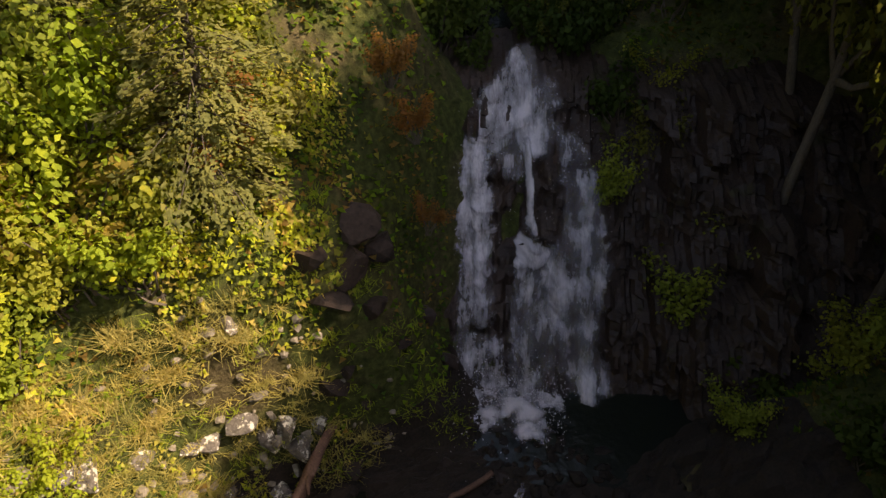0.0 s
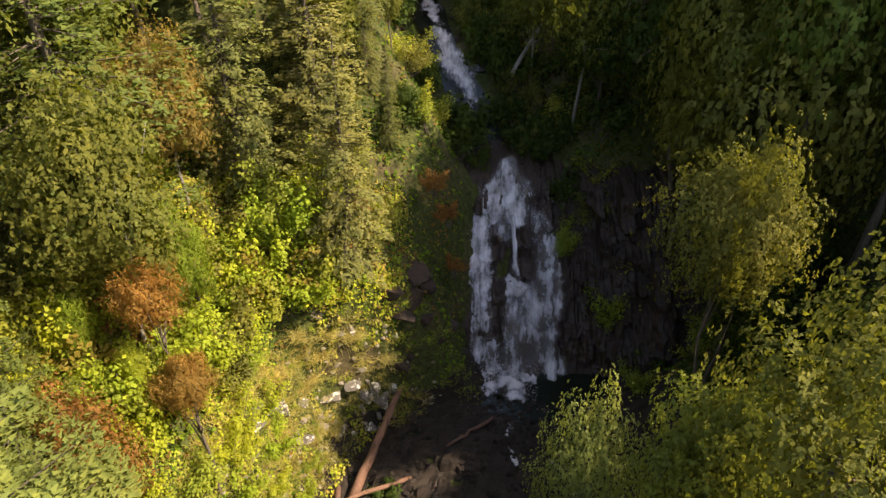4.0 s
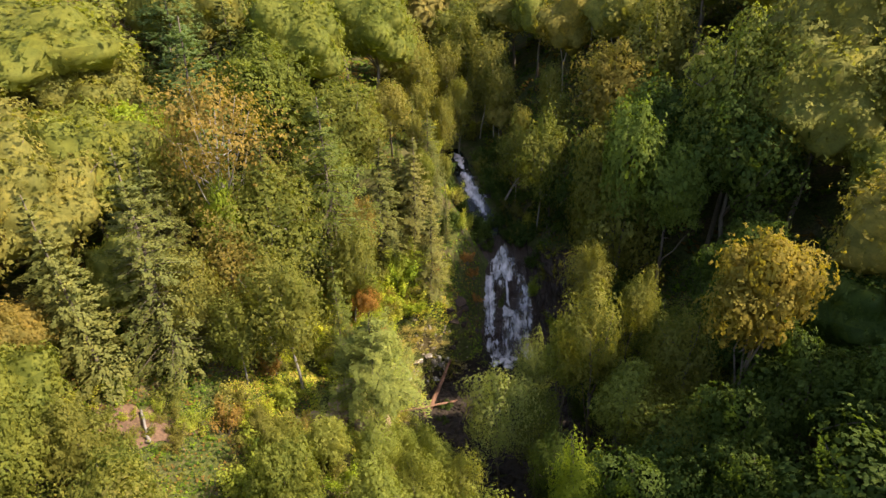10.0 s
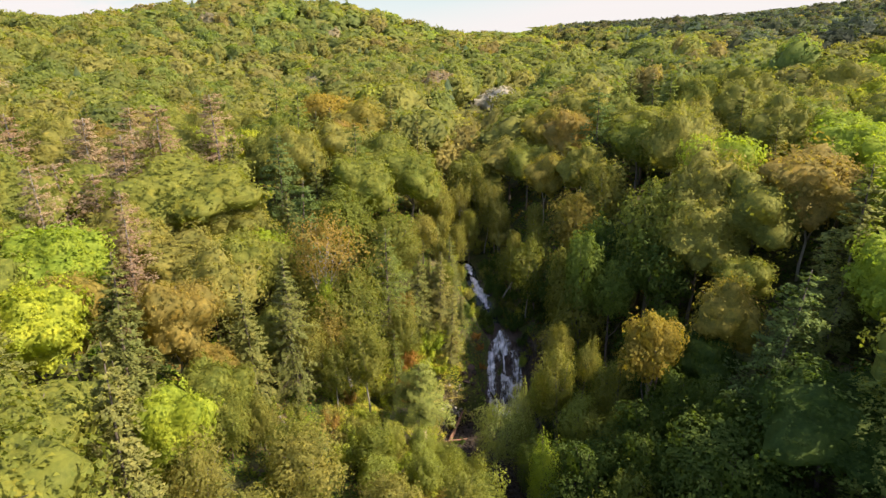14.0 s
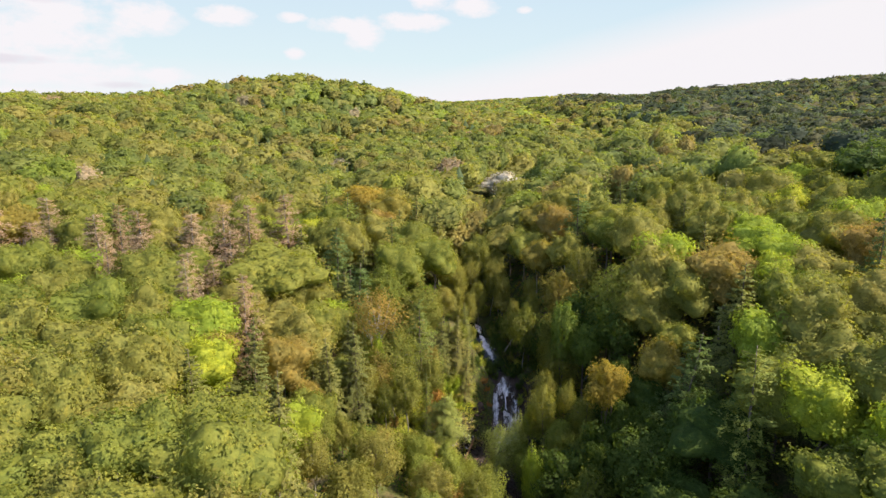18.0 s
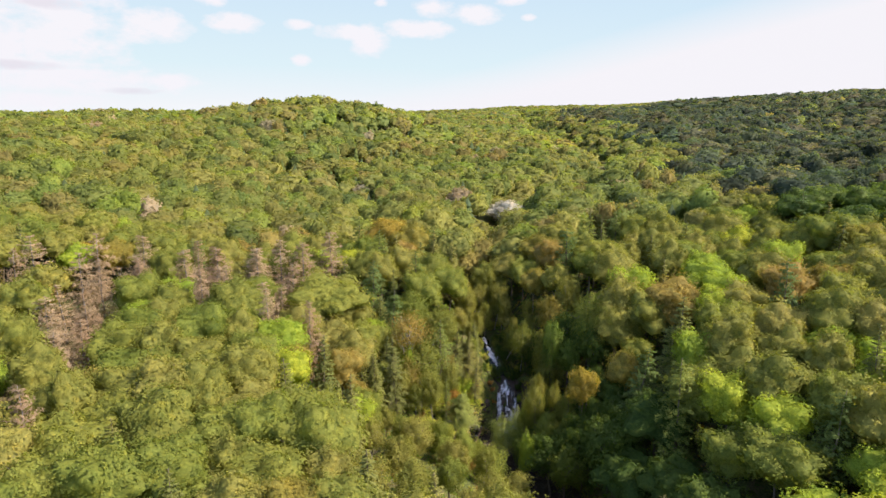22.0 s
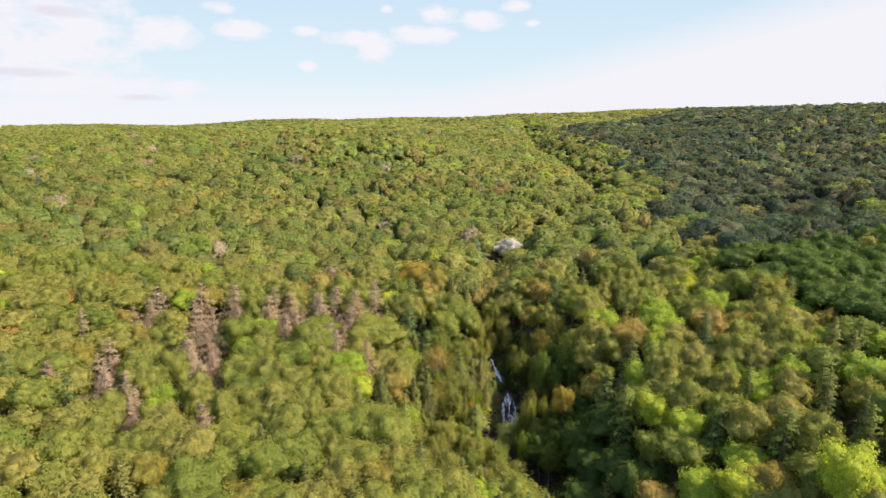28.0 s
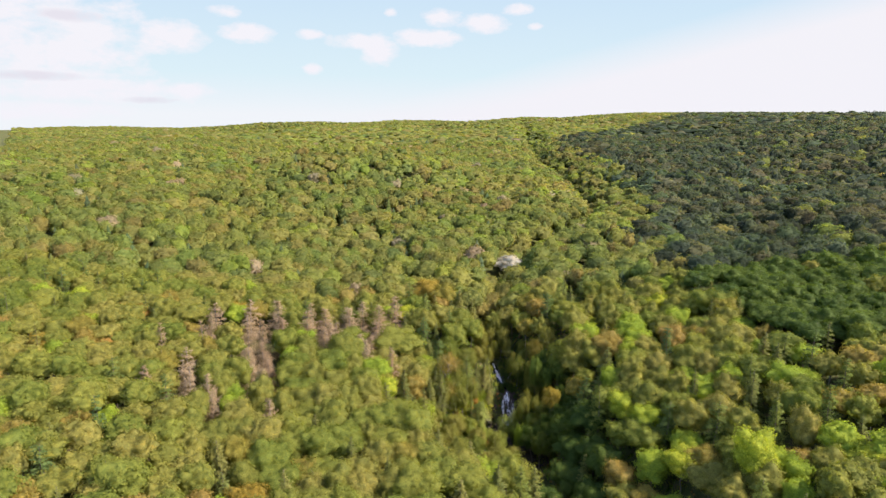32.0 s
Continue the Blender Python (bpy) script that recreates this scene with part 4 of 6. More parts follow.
set_tree("tall_maple_tree", -10.6, 4.4, 15.0, variant=3, wide=0.72, label="small maple with rust and orange leaves")
set_tree("tall_maple_tree", -9.7, 2.9, 12.2, variant=3, wide=0.62, label="small maple with rust and orange leaves")
set_tree("red_maple_tree", -10.9, 0.4, 14.3, wide=0.5)
set_tree("lime_maple_tree", -11.4, 3.2, 12.4, variant=0, wide=0.42, label="young lime-green maple on the bank")
set_tree("lime_maple_tree", -13.0, 3.6, 14.2, variant=1, wide=0.42, label="young lime-green maple on the bank")
set_tree("lime_maple_tree", -10.8, 7.6, 14.8, variant=0, wide=0.5, label="young lime-green maple on the bank")
set_tree("pale_pine_tree", -8.6, -5.0, 18.3, variant=0, wide=0.9, label="pale soft-needled white pine in full sun")
set_tree("pine_tree", -11.8, -0.6, 20.0, variant=1, wide=0.62)
set_tree("thin_birch_tree", -17.6, 3.6, 25.6, variant=0, wide=1.15)
set_tree("thin_birch_tree", -19.2, 0.2, 22.5, variant=1, wide=1.0)
set_tree("lime_maple_tree", -20.4, 2.0, 25.4, variant=0, wide=0.5)
set_tree("hemlock_tree", -25.0, 1.3, 28.5, variant=1, wide=1.1)
set_tree("hemlock_tree", -29.0, -5.8, 26.5, variant=0, wide=1.1)
set_tree("birch_tree", -28.8, -10.9, 23.5, variant=1)
for px0, py0, pz0, pw0 in ((-5.8, -2.4, 6.6, 0.6), (-7.0, -5.0, 9.0, 0.62), (-4.4, -5.2, 8.0, 0.58), (-8.2, -9.4, 13.2, 0.72), (-10.9, -9.7, 14.2, 0.7), (-5.4, -8.8, 10.4, 0.66), (-2.6, -7.4, 8.8, 0.5), (-15.3, -9.6, 14.6, 0.68), (-13.0, -12.2, 16.0, 0.7), (-3.0, -13.2, 11.0, 0.8), (-7.4, -13.6, 13.5, 0.8), (-25.6, -13.8, 22.5, 0.85), (-17.6, -20.2, 20.5, 0.85), (-12.0, -15.2, 17.2, 0.75), (-11.0, -18.6, 16.5, 0.8), (-22.5, -15.6, 20.5, 0.75), (-19.6, -17.6, 19.2, 0.7), (-24.8, -17.6, 22.0, 0.85), (-27.6, -15.2, 23.5, 0.85)):
    set_tree("pale_maple_tree", px0, py0, pz0, wide=pw0, variant=0 if px0 > -12 else 1 + int(px0 * 10) % 2)
set_tree("oak_tree", -2.6, 20.4, 16.0, variant=0, wide=0.55, label="deep green young oak leaning over the lip of the fall", lean=(0, 48))
set_tree("oak_tree", -2.4, 24.4, 16.5, variant=0, wide=0.55, label="deep green young oak leaning over the upper stream", lean=(0, 40))
for mx, my, mz, mk in ((-13.5, 19.5, 27.0, "maple_tree"), (-9.3, 19.2, 22.5, "hemlock_tree"), (-15.6, 13.4, 26.0, "maple_tree"), (-8.6, 27.5, 25.0, "hemlock_tree"), (-12.2, 11.4, 20.0, "birch_tree"), (-16.5, 7.5, 24.0, "hemlock_tree")):
    set_tree(mk, mx, my, mz, wide=0.85)
set_tree("tall_birch_tree", 8.6, 6.6, 18.0, variant=0, wide=0.66, label="olive-yellow round-crowned birch on the shaded bank")
set_tree("tall_birch_tree", 10.9, 2.0, 18.5, variant=0, wide=0.5)
set_tree("oak_tree", 4.2, -8.0, 11.0, variant=0, wide=0.5)
set_tree("silver_maple_tree", 0.4, -3.4, 13.0, wide=0.6)
set_tree("oak_tree", 3.3, -3.9, 11.2, variant=2, wide=0.5)
set_tree("silver_maple_tree", 3.5, 1.7, 11.8, wide=0.36)
set_tree("oak_tree", 7.6, 0.2, 10.5, variant=0, wide=0.5)
set_tree("lime_maple_tree", 4.4, -11.6, 14.0, variant=1, wide=0.42)
set_tree("tall_maple_tree", 8.0, -2.3, 18.2, variant=1, wide=0.66, label="yellow-tinged maple on the shaded bank")
set_tree("tall_maple_tree", 8.4, -4.9, 15.8, variant=4, wide=0.72)
set_tree("tall_maple_tree", 5.2, -1.1, 16.0, variant=4, wide=0.6)
set_tree("beech_tree", 13.6, -3.4, 18.4, variant=1, wide=0.72)
set_tree("oak_tree", 9.2, -13.0, 15.0, variant=0, wide=0.9)
# deep green leaves on the farther oaks put in the slope's shade
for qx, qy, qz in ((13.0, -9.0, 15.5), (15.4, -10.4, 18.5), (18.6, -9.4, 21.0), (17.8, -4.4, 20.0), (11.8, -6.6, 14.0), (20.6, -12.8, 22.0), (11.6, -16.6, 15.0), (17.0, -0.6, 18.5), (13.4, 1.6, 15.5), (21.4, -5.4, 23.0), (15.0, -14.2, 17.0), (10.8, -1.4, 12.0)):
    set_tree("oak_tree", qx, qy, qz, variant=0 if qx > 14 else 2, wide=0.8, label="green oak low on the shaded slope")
set_tree("tall_maple_tree", 15.6, -6.9, 25.6, variant=2, wide=0.88, label="golden-orange maple lit above the shaded gorge")
set_tree("thin_birch_tree", 24.2, -3.4, 28.4, variant=1, wide=0.85)
for hx, hy, hz, hw, hk, hv in ((-34.0, -16.9, 34.7, 1.0, "hemlock_tree", 0), (-22.0, -5.3, 30.4, 1.0, "hemlock_tree", 1), (-25.4, -8.4, 29.0, 0.9, "hemlock_tree", 0), (-18.3, 5.6, 28.0, 0.9, "hemlock_tree", 1),
                               (-40.7, 14.4, 37.5, 1.5, "oak_tree", 2), (-45.0, -8.9, 34.6, 1.15, "lime_maple_tree", 0), (-25.7, -24.6, 26.2, 0.8, "lime_maple_tree", 1), (-29.4, 8.5, 29.4, 0.8, "lime_maple_tree", 0),
                               (-32.0, -11.3, 30.8, 0.9, "birch_tree", 1), (-39.9, -14.7, 32.2, 0.9, "birch_tree", 1), (33.3, -6.4, 41.0, 1.2, "hemlock_tree", 0), (37.6, 8.9, 40.5, 1.2, "birch_tree", 1),
                               (31.3, 20.0, 39.5, 1.1, "lime_maple_tree", 1), (26.7, 20.1, 34.4, 0.9, "lime_maple_tree", 0), (46.4, 18.0, 42.1, 1.2, "lime_maple_tree", 0), (-29.0, -32.0, 28.4, 0.9, "hemlock_tree", 1), (-29.3, -25.0, 29.5, 0.9, "hemlock_tree", 0)):
    set_tree(hk, hx, hy, hz, variant=hv, wide=hw)
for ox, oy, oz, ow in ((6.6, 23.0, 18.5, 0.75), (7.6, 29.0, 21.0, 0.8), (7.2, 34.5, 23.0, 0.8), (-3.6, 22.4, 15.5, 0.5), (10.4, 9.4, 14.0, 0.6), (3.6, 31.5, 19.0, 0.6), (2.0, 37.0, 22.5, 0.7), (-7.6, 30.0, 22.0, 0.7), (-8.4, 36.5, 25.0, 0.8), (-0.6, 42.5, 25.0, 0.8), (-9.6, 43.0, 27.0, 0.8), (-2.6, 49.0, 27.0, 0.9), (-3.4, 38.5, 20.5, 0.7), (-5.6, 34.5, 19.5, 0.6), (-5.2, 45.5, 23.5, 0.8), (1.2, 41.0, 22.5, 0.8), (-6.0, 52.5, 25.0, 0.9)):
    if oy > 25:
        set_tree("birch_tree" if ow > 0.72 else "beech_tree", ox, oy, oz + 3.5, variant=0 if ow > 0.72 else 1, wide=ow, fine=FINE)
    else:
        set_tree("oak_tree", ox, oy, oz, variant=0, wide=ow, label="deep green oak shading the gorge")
# oaks added to shade the fall; their leaf tone carries light and shade
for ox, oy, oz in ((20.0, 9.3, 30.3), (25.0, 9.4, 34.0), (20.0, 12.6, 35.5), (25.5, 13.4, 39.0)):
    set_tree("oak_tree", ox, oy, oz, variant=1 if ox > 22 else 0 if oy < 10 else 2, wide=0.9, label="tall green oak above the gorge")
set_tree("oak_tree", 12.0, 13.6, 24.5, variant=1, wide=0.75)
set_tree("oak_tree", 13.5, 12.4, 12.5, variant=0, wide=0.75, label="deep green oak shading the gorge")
set_tree("maple_tree", 12.8, 23.5, 24.5, variant=1, wide=0.9)
set_tree("oak_tree", 17.4, 3.4, 20.5, variant=0, wide=0.7)
# tall maple added for the shade of its high crown on the bank
set_tree("tall_maple_tree", 11.6, 11.6, 28.0, variant=0, wide=0.75)
set_tree("thin_birch_tree", 3.3, 27.6, 21.0, variant=0, wide=0.85)
set_tree("thin_birch_tree", 5.6, 23.4, 24.0, variant=0, wide=0.75)
set_tree("beech_tree", 10.6, 17.4, 25.4, variant=1, wide=0.7)
set_tree("thin_birch_tree", 1.8, 36.5, 22.0, variant=0, wide=0.8)
set_tree("tall_maple_tree", 15.2, 10.4, 25.2, variant=0, wide=0.8)
set_tree("oak_tree", 10.8, 19.6, 22.5, variant=0, wide=0.7, label="deep green oak shading the gorge")
set_tree("maple_tree", 22.0, 18.8, 26.5, variant=1)
set_tree("pine_tree", 24.4, -12.6, 33.0, variant=0)
set_tree("pine_tree", 28.6, -24.1, 35.5, variant=1)
set_tree("maple_tree", 33.3, -20.5, 33.5, variant=0)
set_tree("birch_tree", 40.6, -13.2, 40.0, variant=0)
set_tree("maple_tree", -56.3, -22.9, 31, variant=0)
set_tree("lime_maple_tree", 35.3, 35.0, 37, variant=0)
set_tree("lime_maple_tree", 63.7, 44.2, 43.5, variant=1)
set_tree("oak_tree", 65.2, 58.0, 49, variant=2, wide=1.4)
for lx, ly, lt in ((84.0, 40.4, 47.5), (57.9, -30.1, 40.6), (57.5, -66.1, 43.5), (-45.3, -7.6, 32.0), (70, 34, 44.5), (60, 22, 41), (52, 12, 38), (66, -8, 42), (56, -16, 40), (48, 28, 41)):
    set_tree("lime_maple_tree", lx, ly, lt)
set_tree("dead_conifer", -48.8, 13.0, 40.4, variant=0, wide=1.3)
for dx, dy, tz in ((-83.4, 10.9, 40.5), (-85.6, -17.4, 39.7), (-109.7, -38.5, 41.5), (-76, 18, 41), (-90, 24, 43), (-70, 22, 41), (-62, 26, 40), (-96, 8, 42), (-84, -8, 38), (-79, -18, 36), (-100, 20, 44), (-57, 30, 41), (-110, 12, 45), (-49, 24, 42), (-44, 33, 43), (-66, 14, 38), (-52, 6, 37), (-93, -3, 38), (-78.5, -26.5, 36.5), (-86, -43.9, 35), (-104.5, -22, 41), (-49.2, 6.7, 35.4), (-62.9, 28.5, 39)):
    set_tree("dead_conifer", dx, dy, tz + 1.0, variant=int(dx) % 2, wide=1.4)

SPACING = 7.3
for gyi in range(int(165 / SPACING)):
    for gxi in range(-36, 37):
        x = (gxi + 0.5 * (gyi % 2)) * SPACING + rng.uniform(-1.7, 1.7)
        y = -98.6 + gyi * SPACING + rng.uniform(-1.7, 1.7)
        if abs(x + 6) > (y + 201) * 0.76 + 32:
            continue
        s = float(np.interp(y, STREAM_Y, STREAM_X))
        d = x - s
        if -13 < d < 7.5 and -16 < y < 17 or abs(d) < (4 if y < 34 else 1.0) or math.hypot(x, y + 4) < 9:
            continue
        if -20 < x < -6 and -14 < y < 8 or math.hypot((x + 22.4) / 4.4, (y + 10.4) / 3.0) < 1 or math.hypot(x + 18.4, y + 14.4) < 4.2 or 0 < d < 10 and -16 < y < 6:
            continue
        if any((x - a) ** 2 + (y - b) ** 2 < (r * 0.95) ** 2 for a, b, r in taken):
            continue
        p = rng.random()
        dead = math.hypot(x + 80, (y + 10) * 1.1) < 42
        lit = x > 30 and y < 60
        if dead and p < 0.20:
            kind = "dead_conifer"
        elif p < (0.28 if -40 < d < 0 else 0.10):
            kind = "hemlock_tree"
        elif p < (0.38 if -40 < d < 0 else 0.15):
            kind = "pine_tree"
        elif p < 0.48:
            kind = "maple_tree"
        elif p < 0.62:
            kind = "beech_tree"
        elif p < 0.76:
            kind = "birch_tree"
        elif p < (0.69 if lit else 0.935):
            kind = "oak_tree"
        elif p < (0.99 if lit else 0.982):
            kind = "lime_maple_tree"
        else:
            kind = "rusty_maple_tree"
        if kind == "lime_maple_tree" and -34 < x < 4 and -32 < y < 25:
            kind = "beech_tree"
        if kind == "rusty_maple_tree" and -34 < x < 9 and -44 < y < 25:
            kind = "birch_tree"
        low = -44 < y < -11 and -24 < x < 9 or 0 < d < 24 and -16 < y < 6           # young growth below the open air of the gorge
        if low and kind in ("hemlock_tree", "pine_tree", "dead_conifer"):
            kind = "maple_tree"
        top = float(ground_height(x, y)) + (17.5 if kind == "dead_conifer" else rng.uniform(8.5, 11.0)) if low or kind == "dead_conifer" else None
        if 12 < d < 34 and -8 < y < 4.5:
            top = float(ground_height(x, y)) + rng.uniform(8.5, 11.5)
        shady = 0 < d < np.interp(y, (-62, -30, -8, 23), (6, 11, 24, 27)) and -62 < y < 23         # slope above the right bank, its shade put into deep green leaves
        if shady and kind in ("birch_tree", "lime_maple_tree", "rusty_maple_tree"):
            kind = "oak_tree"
        # the eastern hill's shade goes into dark oak leaves here too
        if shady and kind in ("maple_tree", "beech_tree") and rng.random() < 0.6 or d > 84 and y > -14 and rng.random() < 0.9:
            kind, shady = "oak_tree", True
        if 7 < x < 30 and -52 < y < -2 and rng.random() < 0.85:     # shade of this slope put into the leaf colour: mostly deep green oaks
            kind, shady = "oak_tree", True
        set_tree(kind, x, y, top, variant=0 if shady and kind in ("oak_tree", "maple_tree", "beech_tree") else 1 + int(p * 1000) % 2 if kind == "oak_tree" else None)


# ---- woods beyond ----
def woods(name, label, y0, y1, spacing, per, size, crown, tall, lobes):
    r = np.random.default_rng(abs(int(y0)) + 7)
    rows = []
    for y in np.arange(y0, y1, spacing):
        half = max((y + 201) * 0.80 + 40, 100)
        n = int(2 * half / spacing)
        rows.append(np.c_[np.linspace(-half, half, n) - 6, np.full(n, y)])
    p = np.concatenate(rows)
    p += r.uniform(-0.42, 0.42, p.shape) * spacing
    s = np.interp(p[:, 1], STREAM_Y, STREAM_X)
    p = p[(np.abs(p[:, 0] - s) > 1.0) | (p[:, 1] > 110)]
    p = p[(np.abs(p[:, 0] - 5.0) > 8) | (np.abs(p[:, 1] - 124) > 14)]          # room for the bare tree and the golden one
    p = p[(np.abs(p[:, 0] + 30) > 8) | (np.abs(p[:, 1] - 63) > 8)]
    n, s = len(p), np.interp(p[:, 1], STREAM_Y, STREAM_X)
    base = ground_height(p[:, 0], p[:, 1])
    kinds = r.choice(7, n, p=(0.36, 0.33, 0.06, 0.09, 0.08, 0.07, 0.01))
    # shade over the eastern hill, put into dark tints of its trees
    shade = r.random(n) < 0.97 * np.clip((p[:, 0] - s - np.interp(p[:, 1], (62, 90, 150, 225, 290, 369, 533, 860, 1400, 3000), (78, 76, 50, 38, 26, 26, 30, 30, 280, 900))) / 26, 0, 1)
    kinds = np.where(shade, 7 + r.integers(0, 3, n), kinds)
    # last three: the hill's tints, dark for shade and bluish for haze
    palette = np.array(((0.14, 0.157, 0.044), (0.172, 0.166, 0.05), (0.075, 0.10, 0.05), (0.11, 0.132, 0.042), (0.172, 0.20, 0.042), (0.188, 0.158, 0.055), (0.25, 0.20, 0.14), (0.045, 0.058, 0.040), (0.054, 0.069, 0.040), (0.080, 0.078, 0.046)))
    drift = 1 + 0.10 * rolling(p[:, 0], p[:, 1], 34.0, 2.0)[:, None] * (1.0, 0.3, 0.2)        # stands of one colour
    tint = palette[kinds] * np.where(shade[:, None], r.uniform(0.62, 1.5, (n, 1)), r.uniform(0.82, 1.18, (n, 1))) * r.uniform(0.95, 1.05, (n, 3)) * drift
    conif = (kinds == 2) | (kinds == 3) & (r.random(n) < 0.5)
    h = tall * r.uniform(0.80, 1.16, n)
    rad = crown * r.uniform(0.66, 1.32, n) * np.where(conif, 0.8, 1)
    which = np.where(conif, 6 + r.integers(0, 2, n), r.integers(0, 6, n))
    turn = r.uniform(0, 6.283, n)
    verts, lits, tints = [], [], []
    for t in range(8):
        if t < 6:
            v, lit, inner, inner_lit, *_ = crown_shell(r, 1.0, 0.30, 0.34, lobes, per, 2 if per > 100 else 1, size / tall, 3, 2 if lobes > 10 else 1, 0.03)
            v, lit = np.vstack((v, inner)), np.vstack((lit, inner_lit))
            v = v * (1 / 0.30, 1 / 0.30, 1)
        else:
            v, lit = spire(r, 5 if per > 100 else 3)
        at = np.flatnonzero(which == t)
        ca, sa = np.cos(turn[at])[:, None], np.sin(turn[at])[:, None]
        spin = lambda q: np.stack((q[None, :, 0] * ca - q[None, :, 1] * sa, q[None, :, 0] * sa + q[None, :, 1] * ca, np.repeat(q[None, :, 2], len(at), 0)), 2)
        w = spin(v) * np.stack((rad, rad, h), 1)[at][:, None] + np.stack((p[:, 0], p[:, 1], base), 1)[at][:, None]
        verts.append(w.reshape(-1, 3))
        lits.append((unit(spin(lit).reshape(-1, 3)) + (0, 0, 0.75 if size > 1.2 else 0.45)))
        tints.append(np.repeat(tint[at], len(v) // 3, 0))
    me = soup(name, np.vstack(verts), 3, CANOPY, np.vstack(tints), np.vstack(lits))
    return tagged(new(name, me), label, "forest", kind="stuff")


def spire(r, tiers):
    """A unit needle tree: ragged skirts of branches, one above another."""
    v, lit = [], []
    for k in range(tiers):
        z, top, wide = 0.18 + 0.70 * k / tiers, 0.18 + 0.70 * (k + 1.5) / tiers, 0.95 * (1 - 0.82 * k / tiers)
        a = np.arange(8) * 0.785 + r.uniform(0, 0.7)
        ring = np.c_[np.cos(a) * wide, np.sin(a) * wide, np.full(8, z)] * np.c_[np.repeat(r.uniform(0.7, 1.15, (8, 1)), 2, 1), np.ones(8)]
        for j in range(8):
            v.append(((0, 0, min(top, 1.0)), ring[j], ring[(j + 1) % 8]))
            lit.append(((0, 0, 1), (*ring[j, :2] / wide, 0.45), (*ring[(j + 1) % 8, :2] / wide, 0.45)))
    return np.array(v, float).reshape(-1, 3), np.array(lit, float).reshape(-1, 3)


woods("near_woods", "green forest on the slopes downstream of the gorge", -260, -100, 8.2, 110, 1.1, 5.4, 13, 20)
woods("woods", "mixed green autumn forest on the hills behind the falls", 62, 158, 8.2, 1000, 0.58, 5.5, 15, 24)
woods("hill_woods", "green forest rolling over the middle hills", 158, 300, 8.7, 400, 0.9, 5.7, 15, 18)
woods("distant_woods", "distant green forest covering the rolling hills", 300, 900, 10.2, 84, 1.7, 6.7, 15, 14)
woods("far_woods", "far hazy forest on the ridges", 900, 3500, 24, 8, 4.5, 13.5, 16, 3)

# ---- stones ----
STONES = [bm_mesh("stone", boulder(i, 3, 0.3, f), ROCK) for i, f in ((1, 0.7), (2, 0.85), (3, 0.6), (4, 0.75))]
WET_STONES = [bm_mesh("stone", boulder(i, 2, 0.3, f), WET_ROCK) for i, f in ((5, 0.7), (6, 0.6), (7, 0.8), (8, 0.65))]
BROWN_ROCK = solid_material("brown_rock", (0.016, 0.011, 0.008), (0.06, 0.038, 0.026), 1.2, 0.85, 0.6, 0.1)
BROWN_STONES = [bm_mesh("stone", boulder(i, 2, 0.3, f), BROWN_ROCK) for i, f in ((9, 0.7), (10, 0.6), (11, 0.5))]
srng = np.random.default_rng(5)


LICHEN_AT = ((-6.7, 9.4, 1.0), (-6.1, 9.75, 1.15), (-5.5, 9.9, 1.2), (-5.0, 10.15, 1.3), (-4.6, 10.2, 1.2), (-7.3, 9.0, 0.8), (-8.6, 7.5, 1.1), (-8.0, 8.3, 0.9), (-4.2, 10.5, 1.1), (-6.5, 8.9, 0.9), (-5.3, 9.5, 1.0), (-9.0, 6.8, 1.0), (-9.2, 5.9, 0.9), (-5.9, 10.4, 0.8), (-7.9, 7.4, 0.8))


def set_stone(meshes, x, y, size, sink=0.25, label="", group="", z=None, name="rock"):
    z = float(ground_height(x, y)) if z is None else z
    ob = new(name, meshes[int(srng.integers(len(meshes)))])
    sc = size * srng.uniform(0.75, 1.25, 3)
    ob.matrix_world = pose(x, y, z + sc[2] * (0.30 - sink), *srng.uniform(-14, 14, 2), srng.uniform(0, 360)) @ Matrix.Diagonal((*sc, 1))
    return tagged(ob, label, "rock", group)


# wet stones at the foot of the fall and down the stream
for x, y, s in ((-0.6, 13.4, 1.0), (0.2, 12.2, 0.7), (0.9, 11.6, 0.5), (3.3, 13.7, 1.15), (5.2, 14.0, 0.9), (-1.3, 14.2, 1.2), (1.1, 10.4, 0.9), (-0.6, 10.8, 1.0), (2.3, 10.9, 0.6), (0.3, 9.2, 0.8)):
    set_stone(WET_STONES, x, y, s, 0.1, "dark wet boulder in the splash of the waterfall", "boulders below the fall")
set_stone(WET_STONES, 2.2, fall_depth(4.2) - 0.45, 1.0, 0.2, "rounded dark boulder that splits the waterfall", "boulders below the fall", 4.0)
for i in range(70):
    y = srng.uniform(-10, 12.8)
    x = float(np.interp(y, STREAM_Y, STREAM_X)) + srng.normal(0.2, 2.0)
    set_stone(WET_STONES, x, y, srng.uniform(0.25, 0.9), 0.12, "dark wet stone in the stream bed", "stones of the stream")
for i in range(18):
    y = srng.uniform(21.5, 36)
    x = float(np.interp(y, STREAM_Y, STREAM_X)) + srng.choice((-1, 1)) * srng.uniform(1.3, 2.6)
    set_stone(WET_STONES, x, y, srng.uniform(0.5, 1.4), 0.15, "dark boulder beside the upper cascade", "boulders of the cascade")
# brown rubble on the floor of the gorge
for i in range(60):
    y = srng.uniform(-3, 12.5)
    x = srng.uniform(float(np.interp(y, (-3, 6, 12.5), (-7.5, -6.0, -3.0))), float(np.interp(y, STREAM_Y, STREAM_X)) - 1.8)
    set_stone(BROWN_STONES, x, y, srng.uniform(0.25, 0.95) * (1.5 if srng.random() < 0.12 else 1), 0.2, "brown angular stone on the gorge floor", "rubble on the gorge floor")
